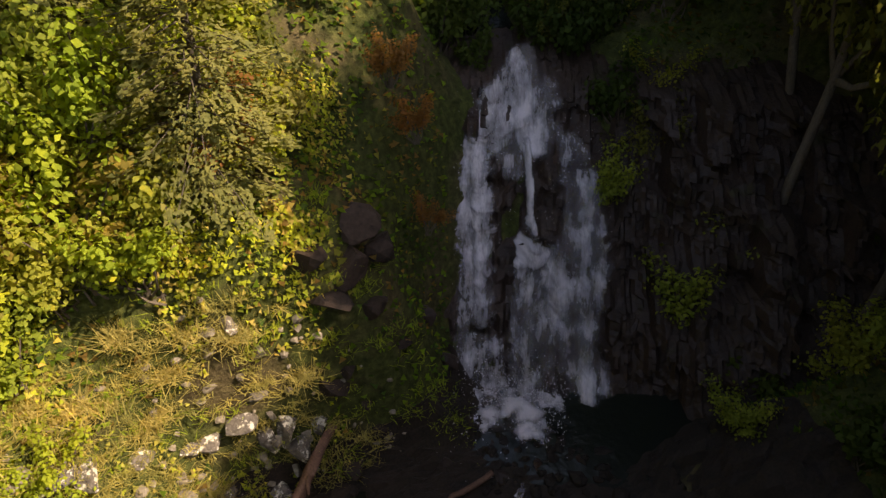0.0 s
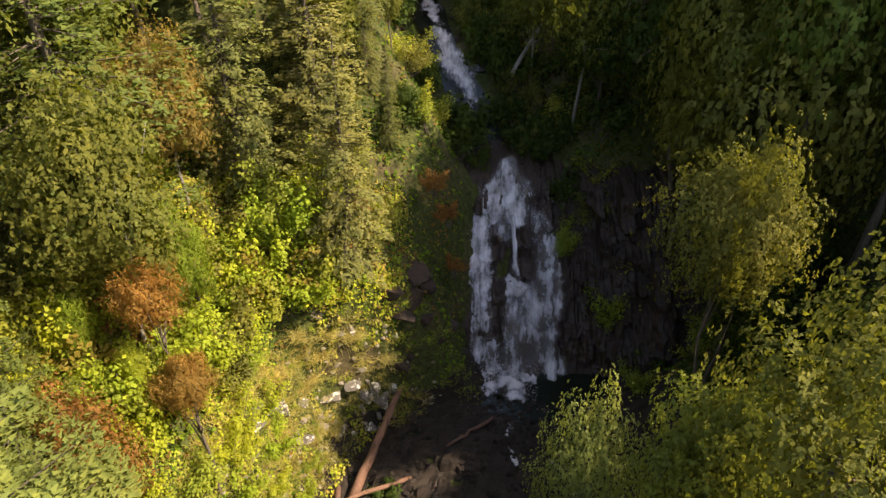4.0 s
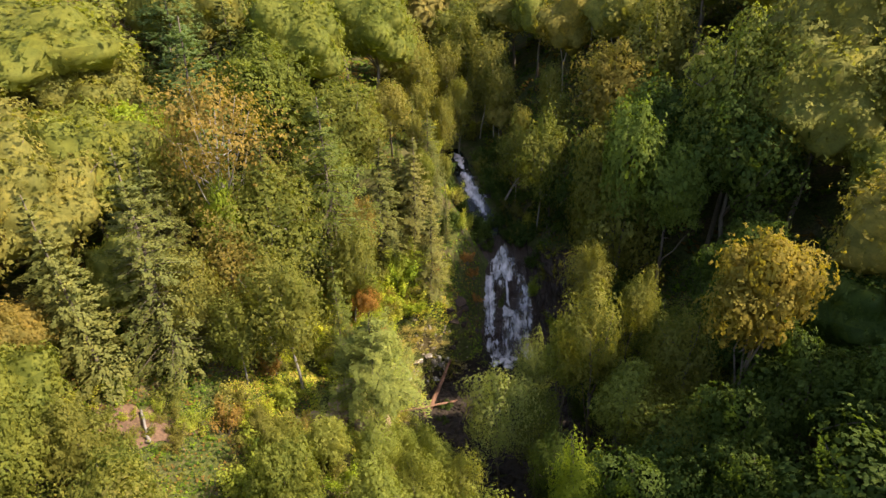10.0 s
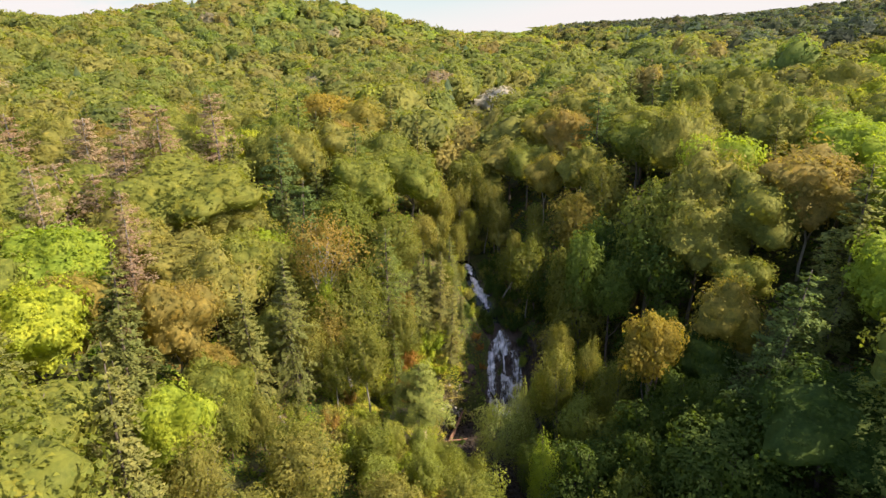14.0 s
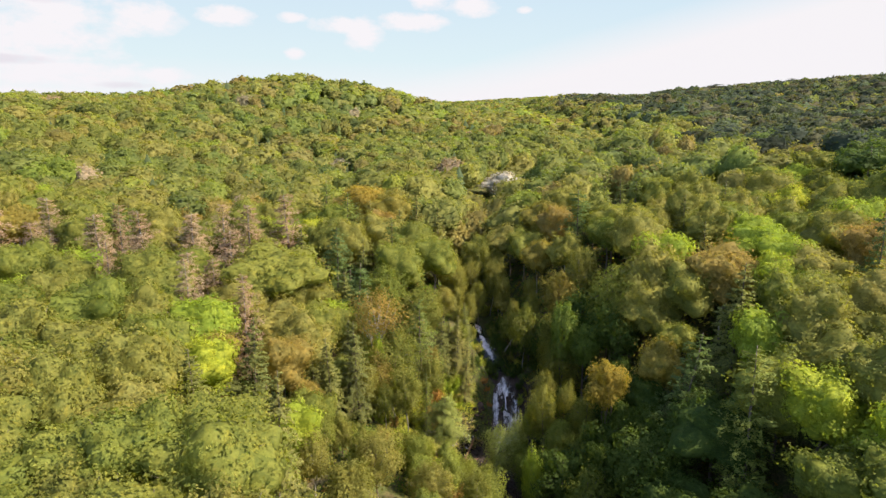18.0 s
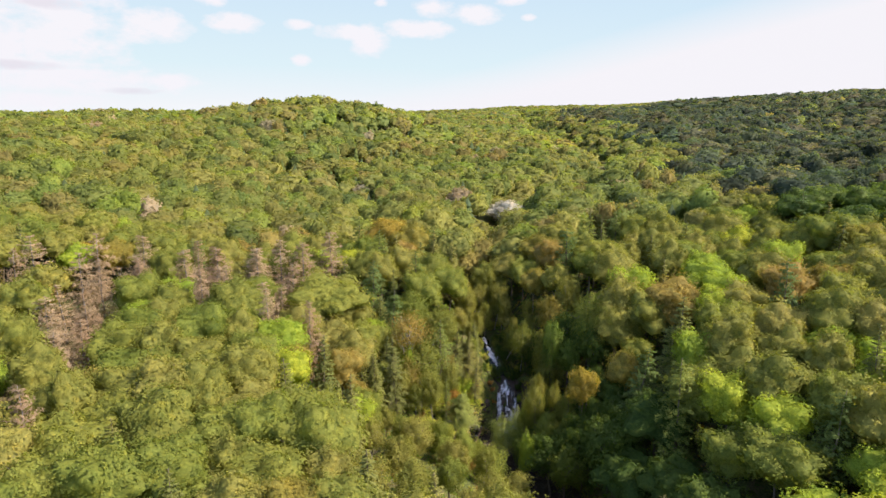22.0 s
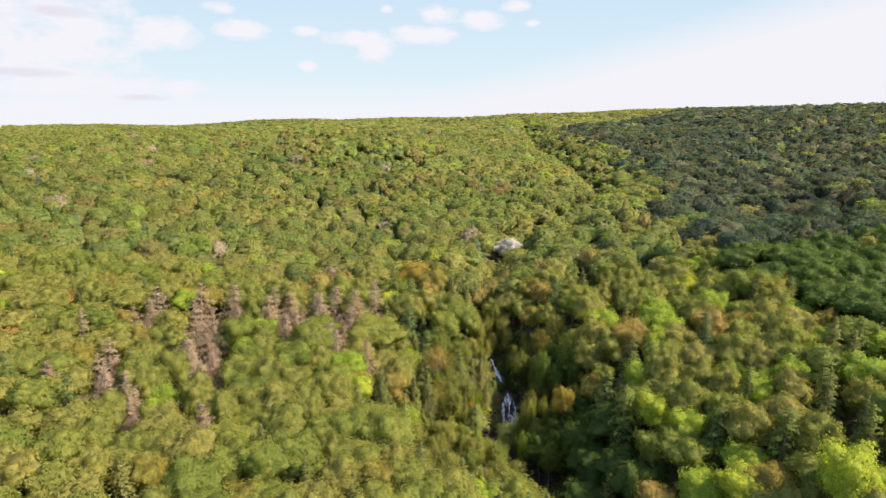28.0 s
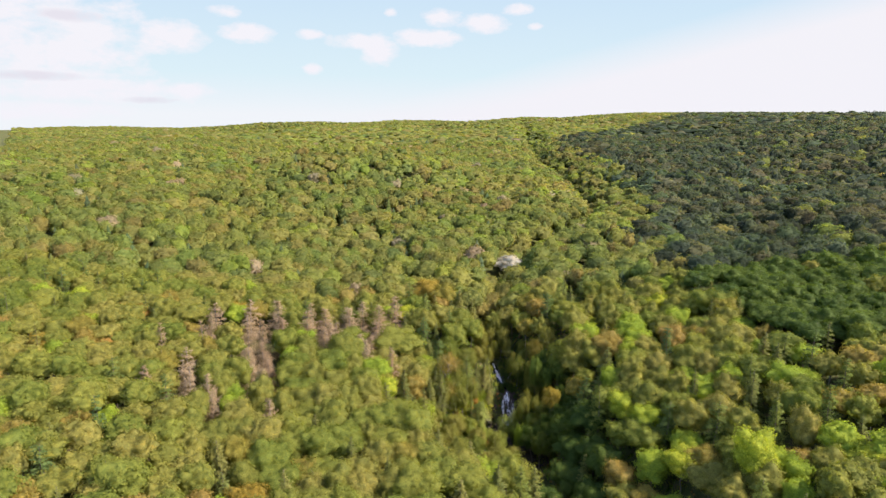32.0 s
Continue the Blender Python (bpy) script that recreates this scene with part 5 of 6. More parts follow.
# pale lichened rock breaking out of the left cliff
for i in range(70):
    y = srng.uniform(-6, 11.4)
    edge = float(np.interp(y, STREAM_Y, STREAM_X)) + float(np.interp(y, CLIFF_Y, CLIFF_D))
    x = edge - srng.uniform(3.4, 6.2)
    if rolling(np.float64(x), np.float64(y), 1.1, 9.0) > 0.1:
        set_stone(STONES, x, y, srng.uniform(0.3, 0.75), 0.42, "pale grey lichened rock in the bank", "rocks of the bank")
for x, y, s in ((-14.0, -6.4, 1.2),):
    set_stone(STONES, x, y, s, 0.12, "large grey ledge of rock on the bank", "rocks of the bank")


for cx0, cy0, n in ((-6.1, 9.9, 8), (-5.6, 10.1, 7), (-8.6, 7.5, 6), (-9.1, 6.6, 6), (-7.6, 8.8, 5)):
    for i in range(n):      # broken outcrops between the grass
        set_stone(STONES, cx0 + srng.normal(0, 0.45), cy0 + srng.normal(0, 0.4), srng.uniform(0.35, 0.9), 0.30, "pale grey lichened rock in the bank", "rocks of the bank")


def slab(seed):
    """A flat, split block of stone, 1 m each way."""
    g = random.Random(seed)
    bm = bmesh.new()
    bmesh.ops.create_cube(bm, size=1.0)
    bmesh.ops.subdivide_edges(bm, edges=bm.edges[:], cuts=3, use_grid_fill=True)
    planes = [(Vector((math.cos(a), math.sin(a), g.uniform(-0.2, 0.3))).normalized(), g.uniform(0.40, 0.56)) for a in (g.uniform(0, 6.28) for _ in range(6))]
    for v in bm.verts:
        for n, d in planes:
            over = v.co.dot(n) - d
            if over > 0:
                v.co -= n * over
        v.co += Vector((noise.noise(v.co * 2.3 + Vector((seed, 0, 0))), noise.noise(v.co * 2.3 + Vector((0, seed, 0))), noise.noise(v.co * 2.3 + Vector((0, 0, seed))))) * 0.11
    return bm


LICHEN_ROCK = solid_material("lichened_rock", (0.05, 0.042, 0.036), (0.20, 0.17, 0.14), 1.6, 0.9, 0.8, 0.08, extra=((0.54, 0.05, (0.62, 0.57, 0.47), 2.6), (0.60, 0.05, (0.66, 0.62, 0.54), 7.0)))
LICHEN_STONES = [bm_mesh("stone", boulder(i, 3, 0.5, f), LICHEN_ROCK) for i, f in ((21, 0.8), (22, 0.7), (23, 0.9))]
for lx0, ly0, ls0 in LICHEN_AT:
    set_stone(LICHEN_STONES, lx0, ly0, ls0, 0.12, "dark rock blotched with white lichen in the bank", "rocks of the bank")
# shade put into the colour: dark stones where the lichened rocks end
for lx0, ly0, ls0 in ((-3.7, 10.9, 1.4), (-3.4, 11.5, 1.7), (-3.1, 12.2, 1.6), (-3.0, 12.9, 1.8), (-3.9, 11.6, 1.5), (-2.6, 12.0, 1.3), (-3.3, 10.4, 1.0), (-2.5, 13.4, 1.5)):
    set_stone(BROWN_STONES, lx0, ly0, ls0, 0.15, "block of rock coloured dark for the shaded end of the bank", "rocks of the bank")
SLABS = [bm_mesh("slab", slab(k), TAN_ROCK) for k in (1, 2, 3, 4)]


def outcrop(x, y, label, pieces):
    """Slabs of rock breaking out of the slope. pieces: place from the foot, size, tilt and turn of each."""
    ob = thing("rock_outcrop", pose(x, y, float(ground_height(x, y))), label, "rock", "outcrops of the bank")
    for k, (at, size, tilt, turn) in enumerate(pieces):
        part("slab", SLABS[k % 4], ob, m=pose(*at, tilt, tilt * 0.6, turn) @ Matrix.Diagonal((*size, 1)))


orng = random.Random(8)
outcrop(-11.6, -4.4, "stacked tan ledges of flat split rock on the bank", [((orng.uniform(-0.9, 0.8) + 0.5 * (k % 2), -0.4 + 0.42 * (k // 2) + orng.uniform(-0.2, 0.2), -0.1 + 0.42 * (k // 2)), (orng.uniform(0.9, 1.7), orng.uniform(0.7, 1.1), orng.uniform(0.28, 0.5)), orng.uniform(-9, 9), orng.uniform(-35, 35)) for k in range(12)])
outcrop(-9.1, -4.7, "pale upright rock face laced with roots", [((-1.1 + 0.42 * k, orng.uniform(-0.25, 0.25), 0.7 + orng.uniform(-0.5, 0.4)), (orng.uniform(0.45, 0.75), 0.8, orng.uniform(1.9, 2.9)), orng.uniform(-9, 9), orng.uniform(-25, 25)) for k in range(6)])
outcrop(-12.9, -5.6, "low brown ledge of rock above the gorge", [((0.7 * k - 1, orng.uniform(-0.4, 0.4), 0.1 + 0.3 * (k % 2)), (orng.uniform(1.0, 1.6), orng.uniform(0.7, 1.1), 0.5), orng.uniform(-8, 8), orng.uniform(0, 60)) for k in range(4)])


# broken rock face under the left bank
cy, ch = np.linspace(-9, 9.3, 190), np.linspace(0.1, 4.6, 56)
CY, CH = np.meshgrid(cy, ch)
cx = soft_interp(CY, STREAM_Y, STREAM_X, 3.0) + np.interp(CY, CLIFF_Y, CLIFF_D) - np.interp(CH, LEFT_H, LEFT_D)
jut = 0.55 * cell_blocks(CY, CH, 0.9, 0.75, 6) + 0.3 * cell_blocks(CY + 2, CH, 0.4, 0.34, 7) + 0.3 * rolling(CY, CH, 0.8, 3.0)
cx = cx - 0.35 + jut * np.clip(CH * 1.5, 0, 1) * np.clip((4.6 - CH) / 1.2, 0, 1) - 0.8 * np.clip((CH - 4.0) / 0.6, 0, 1) - 0.7 * rolling(cx, CY, 3.1, 2.0)
face = Shape().add(np.c_[cx.ravel(), (CY - 0.35 * jut).ravel(), (CH - 0.15 + 0.1 * jut).ravel()], [(j * 190 + i, j * 190 + i + 1, (j + 1) * 190 + i + 1, (j + 1) * 190 + i) for j in range(55) for i in range(189)])
tagged(new("cliff_face", face.mesh("cliff_face", ROCK)), "pale grey lichened rock face under the bank", "cliff", kind="structure")


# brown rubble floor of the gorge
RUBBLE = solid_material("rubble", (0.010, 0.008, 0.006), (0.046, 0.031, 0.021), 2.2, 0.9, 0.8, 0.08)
fy, fu = np.linspace(-16, 14.4, 170), np.linspace(0, 1, 95)
FY, FU = np.meshgrid(fy, fu)
west = soft_interp(FY, STREAM_Y, STREAM_X, 3.0) + np.interp(FY, CLIFF_Y, CLIFF_D) - 4.0
fx = west + FU * (soft_interp(FY, STREAM_Y, STREAM_X, 3.0) + 7.0 - west)
away = np.clip((np.abs(fx - soft_interp(FY, STREAM_Y, STREAM_X, 3.0)) - 1.6) / 2.0, 0.15, 1) * np.clip(1.4 - np.exp(-((fx - 6.4) / 2.2) ** 2 - ((FY - 13.0) / 1.9) ** 2) * 1.4, 0, 1)
stony = (0.42 * cell_blocks(fx + 0.3 * FY, FY, 1.1, 0.8, 11) + 0.26 * cell_blocks(fx - 0.4 * FY, FY, 0.55, 0.45, 12) + 0.12 * rolling(fx, FY, 0.2, 4.0) - 0.2) * away
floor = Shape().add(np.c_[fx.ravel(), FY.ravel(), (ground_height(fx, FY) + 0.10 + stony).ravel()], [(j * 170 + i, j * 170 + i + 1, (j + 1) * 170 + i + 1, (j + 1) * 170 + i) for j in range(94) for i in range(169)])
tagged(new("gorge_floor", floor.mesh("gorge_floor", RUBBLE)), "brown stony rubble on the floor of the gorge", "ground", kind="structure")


def scatter_stones(name, label, n, mat, seed, place):
    """Many small loose stones as one mesh."""
    g = np.random.default_rng(seed)
    x, y, size = place(g, n)
    v = CLUMP_V[None] * g.uniform(0.55, 1.0, (n, len(CLUMP_V), 1)) * (g.uniform(0.6, 1.2, (n, 1, 3)) * size[:, None, None] * (0.5, 0.5, 0.36))
    v = v + np.stack((x, y, ground_height(x, y) + size * 0.12 + 0.1), 1)[:, None]
    f = (CLUMP_F[None] + (np.arange(n) * len(CLUMP_V))[:, None, None]).reshape(-1, 3)
    return tagged(new(name, Shape().add(v.reshape(-1, 3), f).mesh(name, mat)), label, "stones", kind="stuff")


def on_floor(g, n):
    y = g.uniform(-8, 12.8, n)
    s = np.interp(y, STREAM_Y, STREAM_X)
    w = s + np.interp(y, CLIFF_Y, CLIFF_D) - 3.6
    return w + g.uniform(0, 1, n) * (s + 4 - w), y, g.uniform(0.12, 0.55, n) * np.where(g.random(n) < 0.12, 1.7, 1)


def on_bank(g, n):
    y = g.uniform(-6, 11.5, n)
    s = np.interp(y, STREAM_Y, STREAM_X) + np.interp(y, CLIFF_Y, CLIFF_D)
    return s - g.uniform(3.2, 6.0, n), y, g.uniform(0.12, 0.45, n)


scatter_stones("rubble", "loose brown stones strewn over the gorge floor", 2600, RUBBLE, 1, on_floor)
scatter_stones("scree", "small pale stones between the plants of the bank", 420, ROCK, 2, on_bank)


# ---- logs ----
LOG_BARK = solid_material("log_bark", (0.09, 0.045, 0.028), (0.24, 0.13, 0.085), 3.0, 0.85, 0.6, 0.04)


def log(a, b, r0, r1, label, mat, stubs=3, seed=1, name="log"):
    g = np.random.default_rng(seed)
    a, b = np.array(a, float), np.array(b, float)
    mid = (a + b) / 2
    ob = thing(name, pose(*mid), label, "log", "fallen trunks")
    s = Shape()
    path = wander(g, a - mid, b - mid, 9, 0.05)
    tube(s, path, np.linspace(r0, r1, 9) * g.uniform(0.9, 1.1, 9), 9)
    part("trunk", s.mesh("trunk", mat, True), ob)
    for i in range(stubs):
        k = int(g.integers(2, 8))
        s = Shape()
        w = unit(g.normal(0, 1, 3) + (0, 0, 0.8))
        tube(s, (path[k], path[k] + w * 0.35, path[k] + w * 0.8 + (0.1, 0, 0.1)), (r1 * 0.5, r1 * 0.35, r1 * 0.1), 5)
        part("branch", s.mesh("branch", mat, True), ob)
    return ob


def on_ground(x, y, up):
    return (x, y, float(ground_height(x, y)) + up)


log(on_ground(-3.8, 10.6, 0.35), on_ground(-5.7, 5.6, 0.3), 0.15, 0.24, "red-brown fallen trunk lying on the gorge floor", LOG_BARK, 2, 1)
log(on_ground(-6.4, 6.3, 0.3), on_ground(-5.3, 0.6, 0.2), 0.14, 0.22, "weathered brown trunk lying along the gorge floor", LOG_BARK, 2, 2)
log(on_ground(-8.4, 3.8, 0.2), on_ground(-3.1, 7.0, 0.25), 0.08, 0.11, "thin pale log across the gorge floor", LOG_BARK, 1, 3)
log(on_ground(-19.6, 3.0, 5.2), on_ground(-16.6, -1.5, 0.4), 0.10, 0.24, "leaning dead pale trunk with broken branches", PALE_BARK, 5, 4)
log(on_ground(-1.4, 8.6, 0.4), on_ground(0.9, 10.3, 0.5), 0.07, 0.1, "dark wet branch caught in the stream stones", LOG_BARK, 1, 5)
log((2.2, 27.5, 12.4), (6.0, 33.0, 17.0), 0.14, 0.07, "pale dead branching trunk leaning over the stream", PALE_BARK, 6, 6)
log(on_ground(-22.9, -9.6, 0.35), on_ground(-21.4, -11.8, 0.25), 0.07, 0.11, "short weathered log on bare earth", GREY_BARK, 1, 7)


# ---- shrubs ----
def leaf_args(r, at, facing, size, leaf, tint=None, corners=3):
    v, lit = leaves(r, at, facing, size, corners)
    return v, corners, leaf, tint, lit


def shrub_meshes(seed, count, size, leaf, wide=1.0, tall=1.0):
    """Stems mesh and foliage mesh of a bush about 2 m across."""
    r = np.random.default_rng(seed)
    stems, tips = Shape(), []
    for i in range(11):
        a, l = r.uniform(0, 6.28), r.uniform(0.55, 1.15)
        tip = np.array((math.cos(a) * l * 0.95 * wide, math.sin(a) * l * 0.95 * wide, r.uniform(0.5, 1.75) * tall))
        tube(stems, wander(r, (r.normal(0, 0.08), r.normal(0, 0.08), -0.3), tip, 5, 0.07), np.linspace(0.028, 0.007, 5), 4, False)
        tips.append(tip)
    tips = np.array(tips)
    pick = r.integers(0, len(tips), count)
    back = r.uniform(0.45, 1.08, (count, 1))
    n = unit(r.normal(0, 1, (count, 3)) + (0, 0, 0.4))
    at = tips[pick] * back + n * r.uniform(0.05, 0.42, (count, 1)) * (1, 1, 0.7)
    return stems.mesh("stem", BARK), soup("foliage", *leaf_args(r, at, n + (0, 0, 0.9), size * 1.1, leaf, None, 4))


# bank leaves coloured brighter than other greens to stand for full sun
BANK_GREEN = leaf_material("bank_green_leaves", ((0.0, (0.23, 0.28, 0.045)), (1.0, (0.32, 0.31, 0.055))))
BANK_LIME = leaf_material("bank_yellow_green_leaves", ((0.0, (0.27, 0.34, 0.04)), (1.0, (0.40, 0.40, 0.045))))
SHRUBS = {
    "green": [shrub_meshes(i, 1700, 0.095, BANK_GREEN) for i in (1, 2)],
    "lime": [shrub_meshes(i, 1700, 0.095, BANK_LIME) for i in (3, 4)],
    "olive": [shrub_meshes(i, 1700, 0.09, OLIVE) for i in (5, 6)],
    "rusty": [shrub_meshes(i, 2000, 0.085, l) for i, l in ((7, RUST), (8, RED))],
    "red": [shrub_meshes(12, 1400, 0.12, RED)],
    "golden": [shrub_meshes(9, 1400, 0.12, GOLD)],
    "deep green": [shrub_meshes(i, 800, 0.17, DEEP) for i in (10, 11)],
}
brng = np.random.default_rng(21)


def set_shrub(tone, x, y, size, tall=1.0, lift=0.0, label=None):
    m = SHRUBS[tone][int(brng.integers(len(SHRUBS[tone])))]
    ob = thing("shrub", pose(x, y, float(ground_height(x, y)) - 0.1 + lift, *brng.normal(0, 7, 2), brng.uniform(0, 360)) @ Matrix.Diagonal((size, size, size * tall, 1)),
               label or f"{tone} leafy shrub growing on the gorge bank", "shrub", "shrubs on the banks")
    part("stem", m[0], ob)
    part("foliage", m[1], ob)
    return ob


def near_rock(x, y, far):
    """True where one of the lichened rocks lies within far of a place."""
    return np.min([np.hypot(x - a, y - b) / (0.4 + 0.6 * c) for a, b, c in LICHEN_AT], axis=0) < far


count = 0
while count < 168:
    near_fall = count % 2
    y = brng.uniform(3, 16) if near_fall else brng.uniform(-15, 6)
    edge = float(np.interp(y, STREAM_Y, STREAM_X)) + float(np.interp(y, CLIFF_Y, CLIFF_D))
    back = brng.uniform(4.2, 12) if near_fall else brng.uniform(4.4, 18)
    x = edge - back
    bare = math.hypot((x + 22.4) / 1.7, (y + 10.4) / 1.0) < 1 or math.hypot(x + 11.6, y + 3.6) < 1.9 or math.hypot(x + 9.0, y + 4.8) < 1.3 or y > 8.5 and x > -5.0
    if bare or near_rock(x, y, 0.75):
        continue
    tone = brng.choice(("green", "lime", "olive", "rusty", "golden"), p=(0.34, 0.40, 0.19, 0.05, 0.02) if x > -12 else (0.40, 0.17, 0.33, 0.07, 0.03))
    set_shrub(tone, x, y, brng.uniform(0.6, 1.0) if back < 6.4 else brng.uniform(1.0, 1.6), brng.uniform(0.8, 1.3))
    count += 1
for i in range(45):        # small bushes rooted low on the bank
    y = brng.uniform(-6, 12.4)
    x = float(np.interp(y, STREAM_Y, STREAM_X)) + float(np.interp(y, CLIFF_Y, CLIFF_D)) - brng.uniform(3.7, 5.6)
    if not (y > 8.5 and x > -5.0 or near_rock(x, y, 0.75)):
        set_shrub(brng.choice(("green", "lime", "olive")), x, y, brng.uniform(0.35, 0.7), brng.uniform(0.8, 1.2))
for sx0, sy0 in ((-12.7, 3.8), (-11.6, 3.4), (-10.7, 4.7), (-9.6, 5.1), (-10.4, 6.6), (-12.0, 2.3), (-9.0, 7.0), (-10.2, 2.2), (-9.4, 3.2), (-11.0, 1.0), (-13.6, 1.6), (-8.7, 5.8)):
    set_shrub("lime" if sx0 % 1 < 0.6 else "green", sx0, sy0, brng.uniform(0.8, 1.25), brng.uniform(0.9, 1.3))
for sx0, sy0 in ((-5.9, 3.0), (-5.4, 1.4), (-4.6, 4.2), (-6.3, 0.2), (-5.2, -1.4), (-4.3, 6.2), (-3.9, -0.4)):
    set_shrub("deep green", sx0, sy0, brng.uniform(0.45, 0.75), 0.8, label="low green plants at the foot of the cliff")
for i in range(34):        # thicket on the east side of the upper stream
    y = brng.uniform(22.5, 37)
    x = float(np.interp(y, STREAM_Y, STREAM_X)) + brng.uniform(2.0, 6.5)
    set_shrub(brng.choice(("deep green", "olive", "deep green")), x, y, brng.uniform(0.8, 1.4), brng.uniform(0.9, 1.4), label="leafy shrub crowding the upper stream")
for i in range(36):        # growth crowding the upper stream
    y = brng.uniform(18, 46)
    x = float(np.interp(y, STREAM_Y, STREAM_X)) + brng.choice((-1, 1)) * brng.uniform(2.3, 6.5)
    set_shrub(brng.choice(("deep green", "green", "olive")), x, y, brng.uniform(0.8, 1.4), brng.uniform(0.9, 1.4), label="leafy shrub crowding the upper stream")
for i in range(38):        # shaded right bank and round the upper stream
    y = brng.uniform(-8, 36)
    d = brng.uniform(5.5, 13) if y < 20 else brng.uniform(2.6, 7)
    x = float(np.interp(y, STREAM_Y, STREAM_X)) + (d if y < 20 or brng.random() < 0.5 else -d)
    set_shrub(brng.choice(("deep green", "green")), x, y, brng.uniform(0.8, 1.5), label="deep green shrub in the shade of the gorge")
for ux, uy, us in ((-1.3, 22.2, 1.3), (-0.2, 23.6, 1.2), (0.5, 25.4, 1.3), (-1.6, 25.2, 1.4), (2.6, 23.4, 1.3), (0.2, 22.0, 0.8), (2.2, 26.0, 1.2)):
    set_shrub("deep green", ux, uy, us, 1.1, label="deep green shrub hanging over the stream above the fall")
set_shrub("red", -1.5, 15.2, 0.62, 1.1, 5.0, "red-leaved young maple beside the waterfall")
set_shrub("red", -2.2, 15.8, 0.7, 1.1, 3.6, "red-leaved young maple beside the waterfall")
set_shrub("rusty", -1.2, 15.0, 0.6, 1.1, 3.0, "rust-brown young maple beside the waterfall")


# ---- grass and low growth ----
def blades(name, label, points, per, length, colour_stops, spread, seed):
    r = np.random.default_rng(seed)
    at = np.repeat(points, per, 0)
    k = len(at)
    at = at + np.c_[r.normal(0, spread, (k, 2)), np.zeros(k)]
    out = unit(np.c_[r.normal(0, 1, (k, 2)), r.uniform(0.6, 2.0, k)])
    side = unit(np.cross(out, (0, 0, 1)))
    l = length * r.uniform(0.5, 1.3, (k, 1))
    v = np.stack((at - side * 0.012, at + side * 0.012, at + out * l - np.c_[np.zeros((k, 2)), l * 0.25]), 1)
    return tagged(new(name, soup(name, v, 3, leaf_material(name, colour_stops, 0.3))), label, "grass", kind="stuff")


def bank_points(n, lo, hi, y0, y1, seed):
    r = np.random.default_rng(seed)
    y = r.uniform(y0, y1, n)
    x = np.interp(y, STREAM_Y, STREAM_X) + np.interp(y, CLIFF_Y, CLIFF_D) - r.uniform(lo, hi, n)
    return np.c_[x, y, ground_height(x, y)]


blades("dry_grass", "tufts of dry straw-coloured grass on the rocky bank", bank_points(950, 3.3, 6.4, -8, 11.0, 1), 46, 0.62, ((0.0, (0.34, 0.29, 0.10)), (1.0, (0.40, 0.33, 0.12))), 0.16, 1)
tufts = np.array([(x, y, float(ground_height(x, y)) + 0.1) for x, y in ((-8.1, 9.5), (-7.8, 9.1), (-7.9, 8.8), (-6.0, 10.3), (-5.7, 10.4), (-8.4, 8.7), (-8.9, 8.1), (-9.4, 7.5), (-6.8, 10.0), (-7.2, 9.6), (-4.4, 10.7), (-9.6, 6.6), (-9.9, 5.6), (-7.0, 8.5), (-8.6, 6.6), (-7.5, 8.0))])
blades("long_grass", "long tan grass hanging in tufts from the bank", tufts, 260, 0.9, ((0.0, (0.42, 0.34, 0.12)), (1.0, (0.48, 0.38, 0.15))), 0.20, 5)
blades("grass", "fresh green grass and herbs on the bank", bank_points(620, 2.6, 9, -10, 13, 2), 44, 0.4, ((0.0, (0.20, 0.27, 0.025)), (1.0, (0.25, 0.29, 0.03))), 0.22, 2)


def undergrowth(name, label, xs, ys, n, size, seed, sunny=False):
    r = np.random.default_rng(seed)
    per, spread = (22, 0.22) if sunny else (8, 0.3)        # leaves stand in tufts
    x = np.repeat(r.uniform(*xs, n // per), per) + r.normal(0, spread, n // per * per)
    y = np.repeat(r.uniform(*ys, n // per), per) + r.normal(0, spread, n // per * per)
    tuft = np.repeat(r.uniform(0, 4.99, n // per), per)
    d = x - np.interp(y, STREAM_Y, STREAM_X)
    off = np.interp(y, CLIFF_Y, CLIFF_D)
    keep = (d > 4.5) | (d < -(3.9 - off)) | sunny & (d < -(2.6 - off)) & (rolling(x, y, 0.9, 8.0) > 0.0)
    keep &= (np.hypot((x + 22.4) / 2.6, (y + 10.4) / 1.4) > 0.55 + 0.6 * rolling(x, y, 0.8, 3.0)) & (np.hypot(x + 11.6, y + 3.6) > 1.6)
    keep &= ~near_rock(x, y, 0.38)
    keep &= rolling(x, y, 1.9 if not sunny else 0.7, 6.0) > (-0.25 if sunny else -0.75)
    if size > 0.3:
        keep &= (np.abs(x + 5) > 21) | (np.abs(y - 6) > 24)
    x, y, tuft = x[keep], y[keep], tuft[keep]
    k = len(x)
    z = ground_height(x, y) + r.uniform(0.02, 0.8, k) ** 1.3 * (0.6 + 0.6 * rolling(x, y, 4.0, 2.0))
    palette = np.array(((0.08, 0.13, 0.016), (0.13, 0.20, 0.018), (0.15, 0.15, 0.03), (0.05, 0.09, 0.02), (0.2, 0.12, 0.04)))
    # the bank's sunlight is put into this brighter palette
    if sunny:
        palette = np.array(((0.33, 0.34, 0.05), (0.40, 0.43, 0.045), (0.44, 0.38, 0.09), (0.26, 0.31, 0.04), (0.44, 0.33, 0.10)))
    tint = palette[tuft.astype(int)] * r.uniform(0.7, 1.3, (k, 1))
    return tagged(new(name, soup(name, *leaf_args(r, np.c_[x, y, z], np.tile((0.75, -0.15, 0.75) if sunny else (0.2, -0.2, 1.0), (k, 1)), size, FOREST, tint))), label, "undergrowth", kind="stuff")


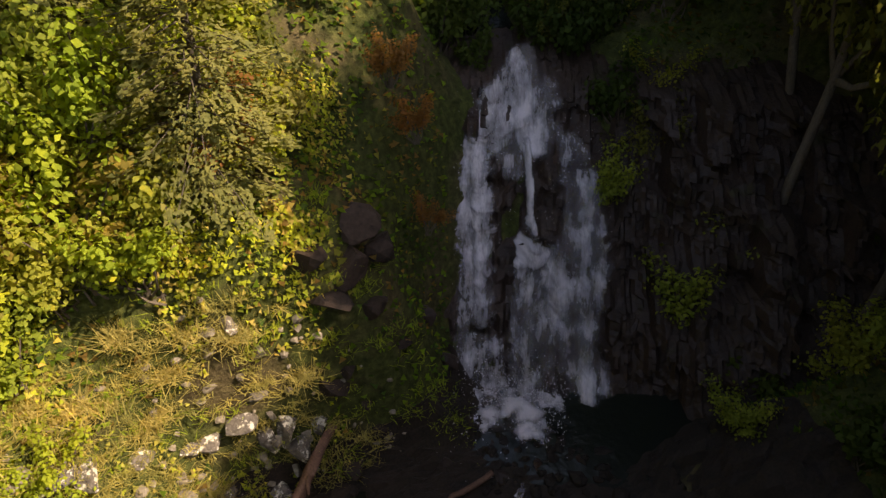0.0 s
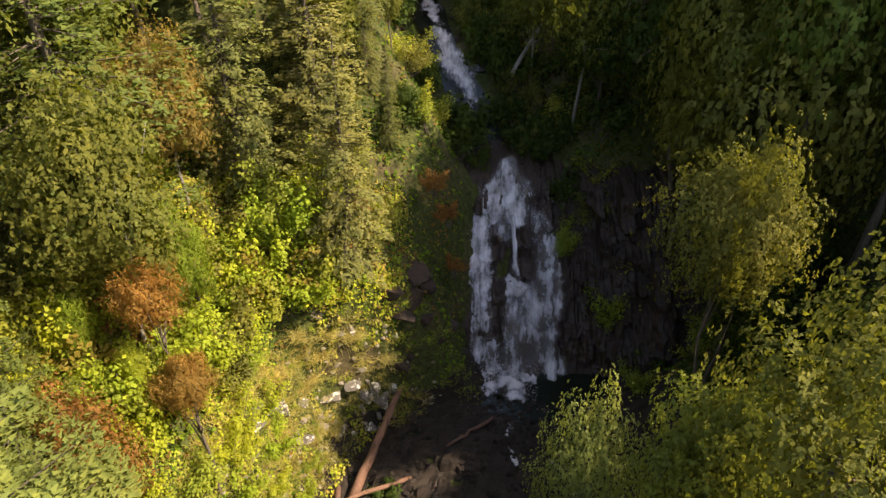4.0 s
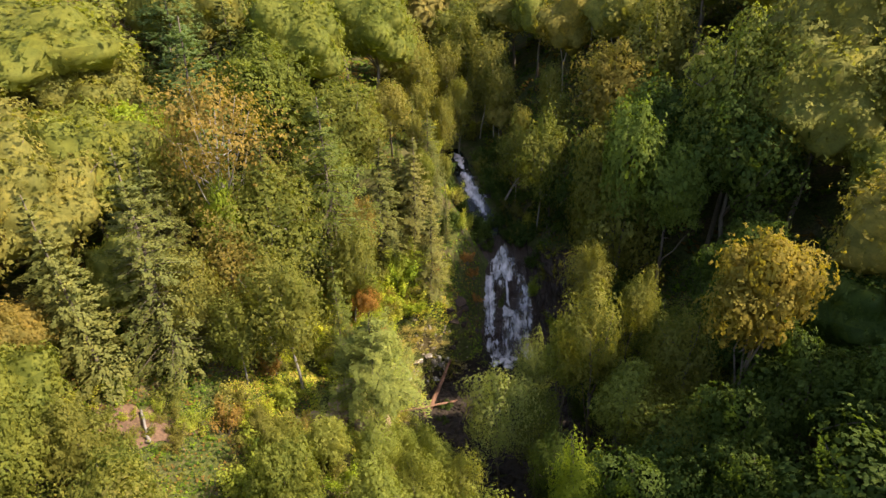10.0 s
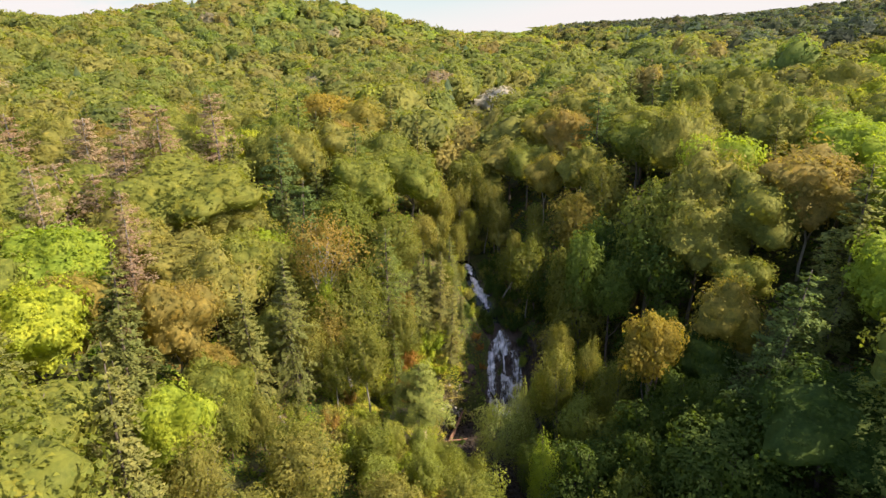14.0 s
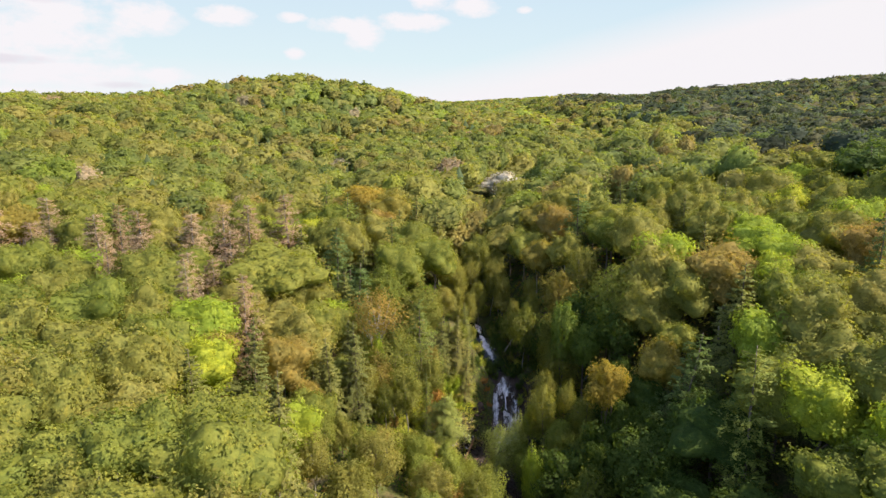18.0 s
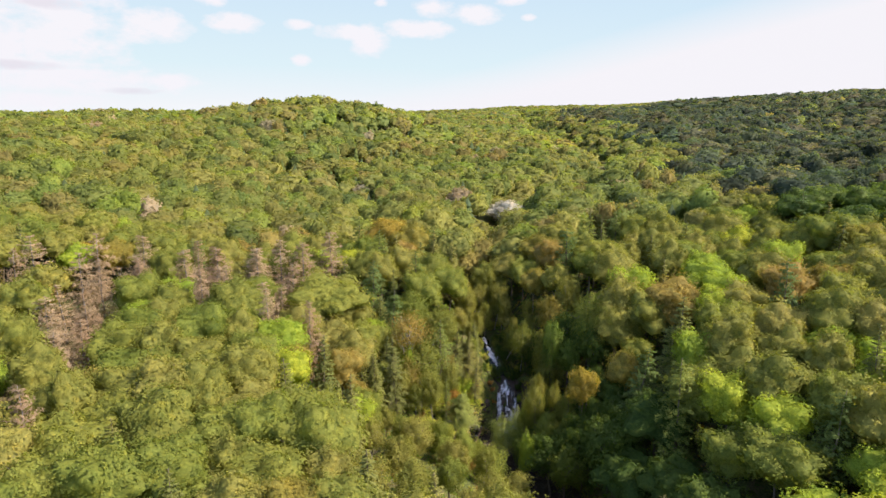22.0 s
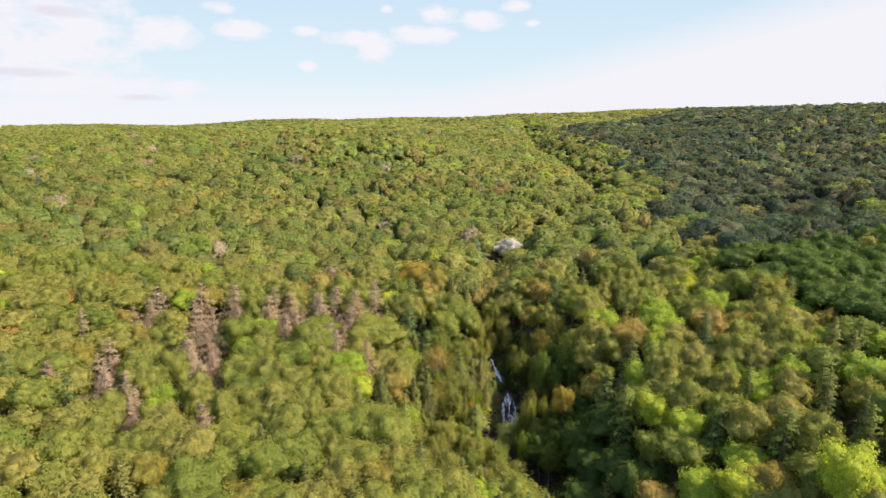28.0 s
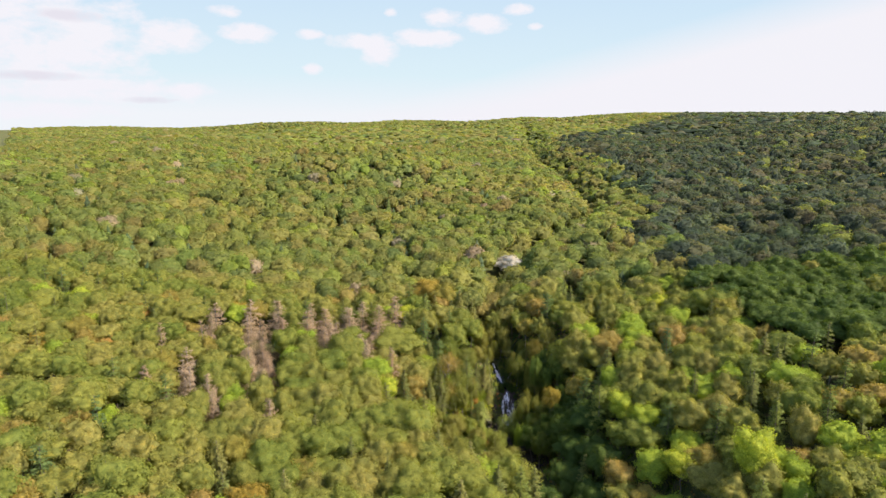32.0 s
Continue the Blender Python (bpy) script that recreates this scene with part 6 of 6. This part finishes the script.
undergrowth("undergrowth", "leafy growth on the sunny bank, coloured bright for the sun", (-19, -3.5), (-9, 16), 90000, 0.13, 4, True)
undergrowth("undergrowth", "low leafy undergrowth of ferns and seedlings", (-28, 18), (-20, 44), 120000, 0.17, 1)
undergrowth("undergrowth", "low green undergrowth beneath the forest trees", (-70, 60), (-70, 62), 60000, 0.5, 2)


def face_growth(name, label, n, size, seed):
    """Small plants rooted all over the steep face of the bank."""
    r = np.random.default_rng(seed)
    per, n = 18, n // 18
    y = np.repeat(r.uniform(-7, 11.2, n), per) + r.normal(0, 0.14, n * per)
    h = np.repeat(r.uniform(0.9, 8.0, n), per) + r.normal(0, 0.16, n * per)
    tuft = np.repeat(r.normal(0, 0.9, n), per)
    n = n * per
    x = soft_interp(y, STREAM_Y, STREAM_X, 3.0) + np.interp(y, CLIFF_Y, CLIFF_D) - np.interp(h, LEFT_H, LEFT_D) - 0.7 * rolling(y, h, 3.1, 2.0)
    keep = (rolling(y, h, 0.55, 5.0) + 0.5 * rolling(y, h, 1.4, 2.0) > np.interp(h, (0.9, 3, 4.6, 7), (0.7, 0.4, 0.15, -0.4)))
    keep &= ~near_rock(x, y, 0.42)
    x, y, h, tuft = x[keep], y[keep], h[keep], tuft[keep]
    k = len(x)
    at = np.c_[x + r.uniform(0.0, 0.7, k), y - r.uniform(0, 0.2, k), ground_height(x, y) + r.uniform(0.0, 0.45, k)]
    palette = np.array(((0.36, 0.25, 0.08), (0.24, 0.23, 0.04), (0.29, 0.29, 0.04), (0.34, 0.29, 0.07), (0.20, 0.22, 0.035)))
    tint = palette[np.clip(2 + 1.5 * rolling(y, h, 0.4, 7.0) + tuft, 0, 4.9).astype(int)] * r.uniform(0.7, 1.3, (k, 1))
    return tagged(new(name, soup(name, *leaf_args(r, at, np.tile((0.85, -0.25, 0.5), (k, 1)), size, FOREST, tint))), label, "undergrowth", kind="stuff")


face_growth("bank_growth", "yellow-green plants rooted in the steep bank", 42000, 0.12, 8)
# bare red earth where the slope has slipped
r = np.random.default_rng(3)
pu, pv = np.meshgrid(np.linspace(-1, 1, 24), np.linspace(-1, 1, 24))
ex, ey = -22.4 + pu * np.sqrt(1 - pv ** 2 / 2) * (2.9 + 0.7 * np.sin(pv * 5)), -10.4 + pv * np.sqrt(1 - pu ** 2 / 2) * (1.5 + 0.5 * np.sin(pu * 6 + 1))
scar = Shape().add(np.c_[ex.ravel(), ey.ravel(), (ground_height(ex, ey) + 0.10 + 0.05 * rolling(ex, ey, 0.6, 2) - 0.25 * (pu ** 2 + pv ** 2 > 1.5)).ravel()],
                   [(j * 24 + i, j * 24 + i + 1, (j + 1) * 24 + i + 1, (j + 1) * 24 + i) for j in range(23) for i in range(23)])
tagged(new("earth_scar", scar.mesh("earth_scar", EARTH, True)), "bare reddish earth slip on the slope", "earth", kind="structure")
for i in range(9):        # stones shed by the earth slip
    set_stone(STONES, -22.0 + srng.normal(0, 2.0), -10.6 + srng.normal(0, 1.0), srng.uniform(0.2, 0.55), 0.2, "grey stone lying on the bare earth slip", "rocks of the earth slip")
for ex0, ey0, es0 in ((-24.6, -10.9, 0.8), (-21.0, -9.7, 0.9), (-19.9, -11.6, 1.0), (-22.9, -11.9, 0.9), (-24.4, -8.9, 1.0), (-21.6, -8.6, 1.2), (-19.2, -9.8, 1.1), (-26.2, -10.0, 1.1), (-23.4, -10.2, 0.6), (-21.9, -11.0, 0.55), (-22.2, -9.4, 0.7), (-20.6, -10.8, 0.6)):
    set_shrub("olive" if ex0 % 1 < 0.45 else "green", ex0, ey0, es0, 0.8, label="olive shrub at the edge of the bare earth")
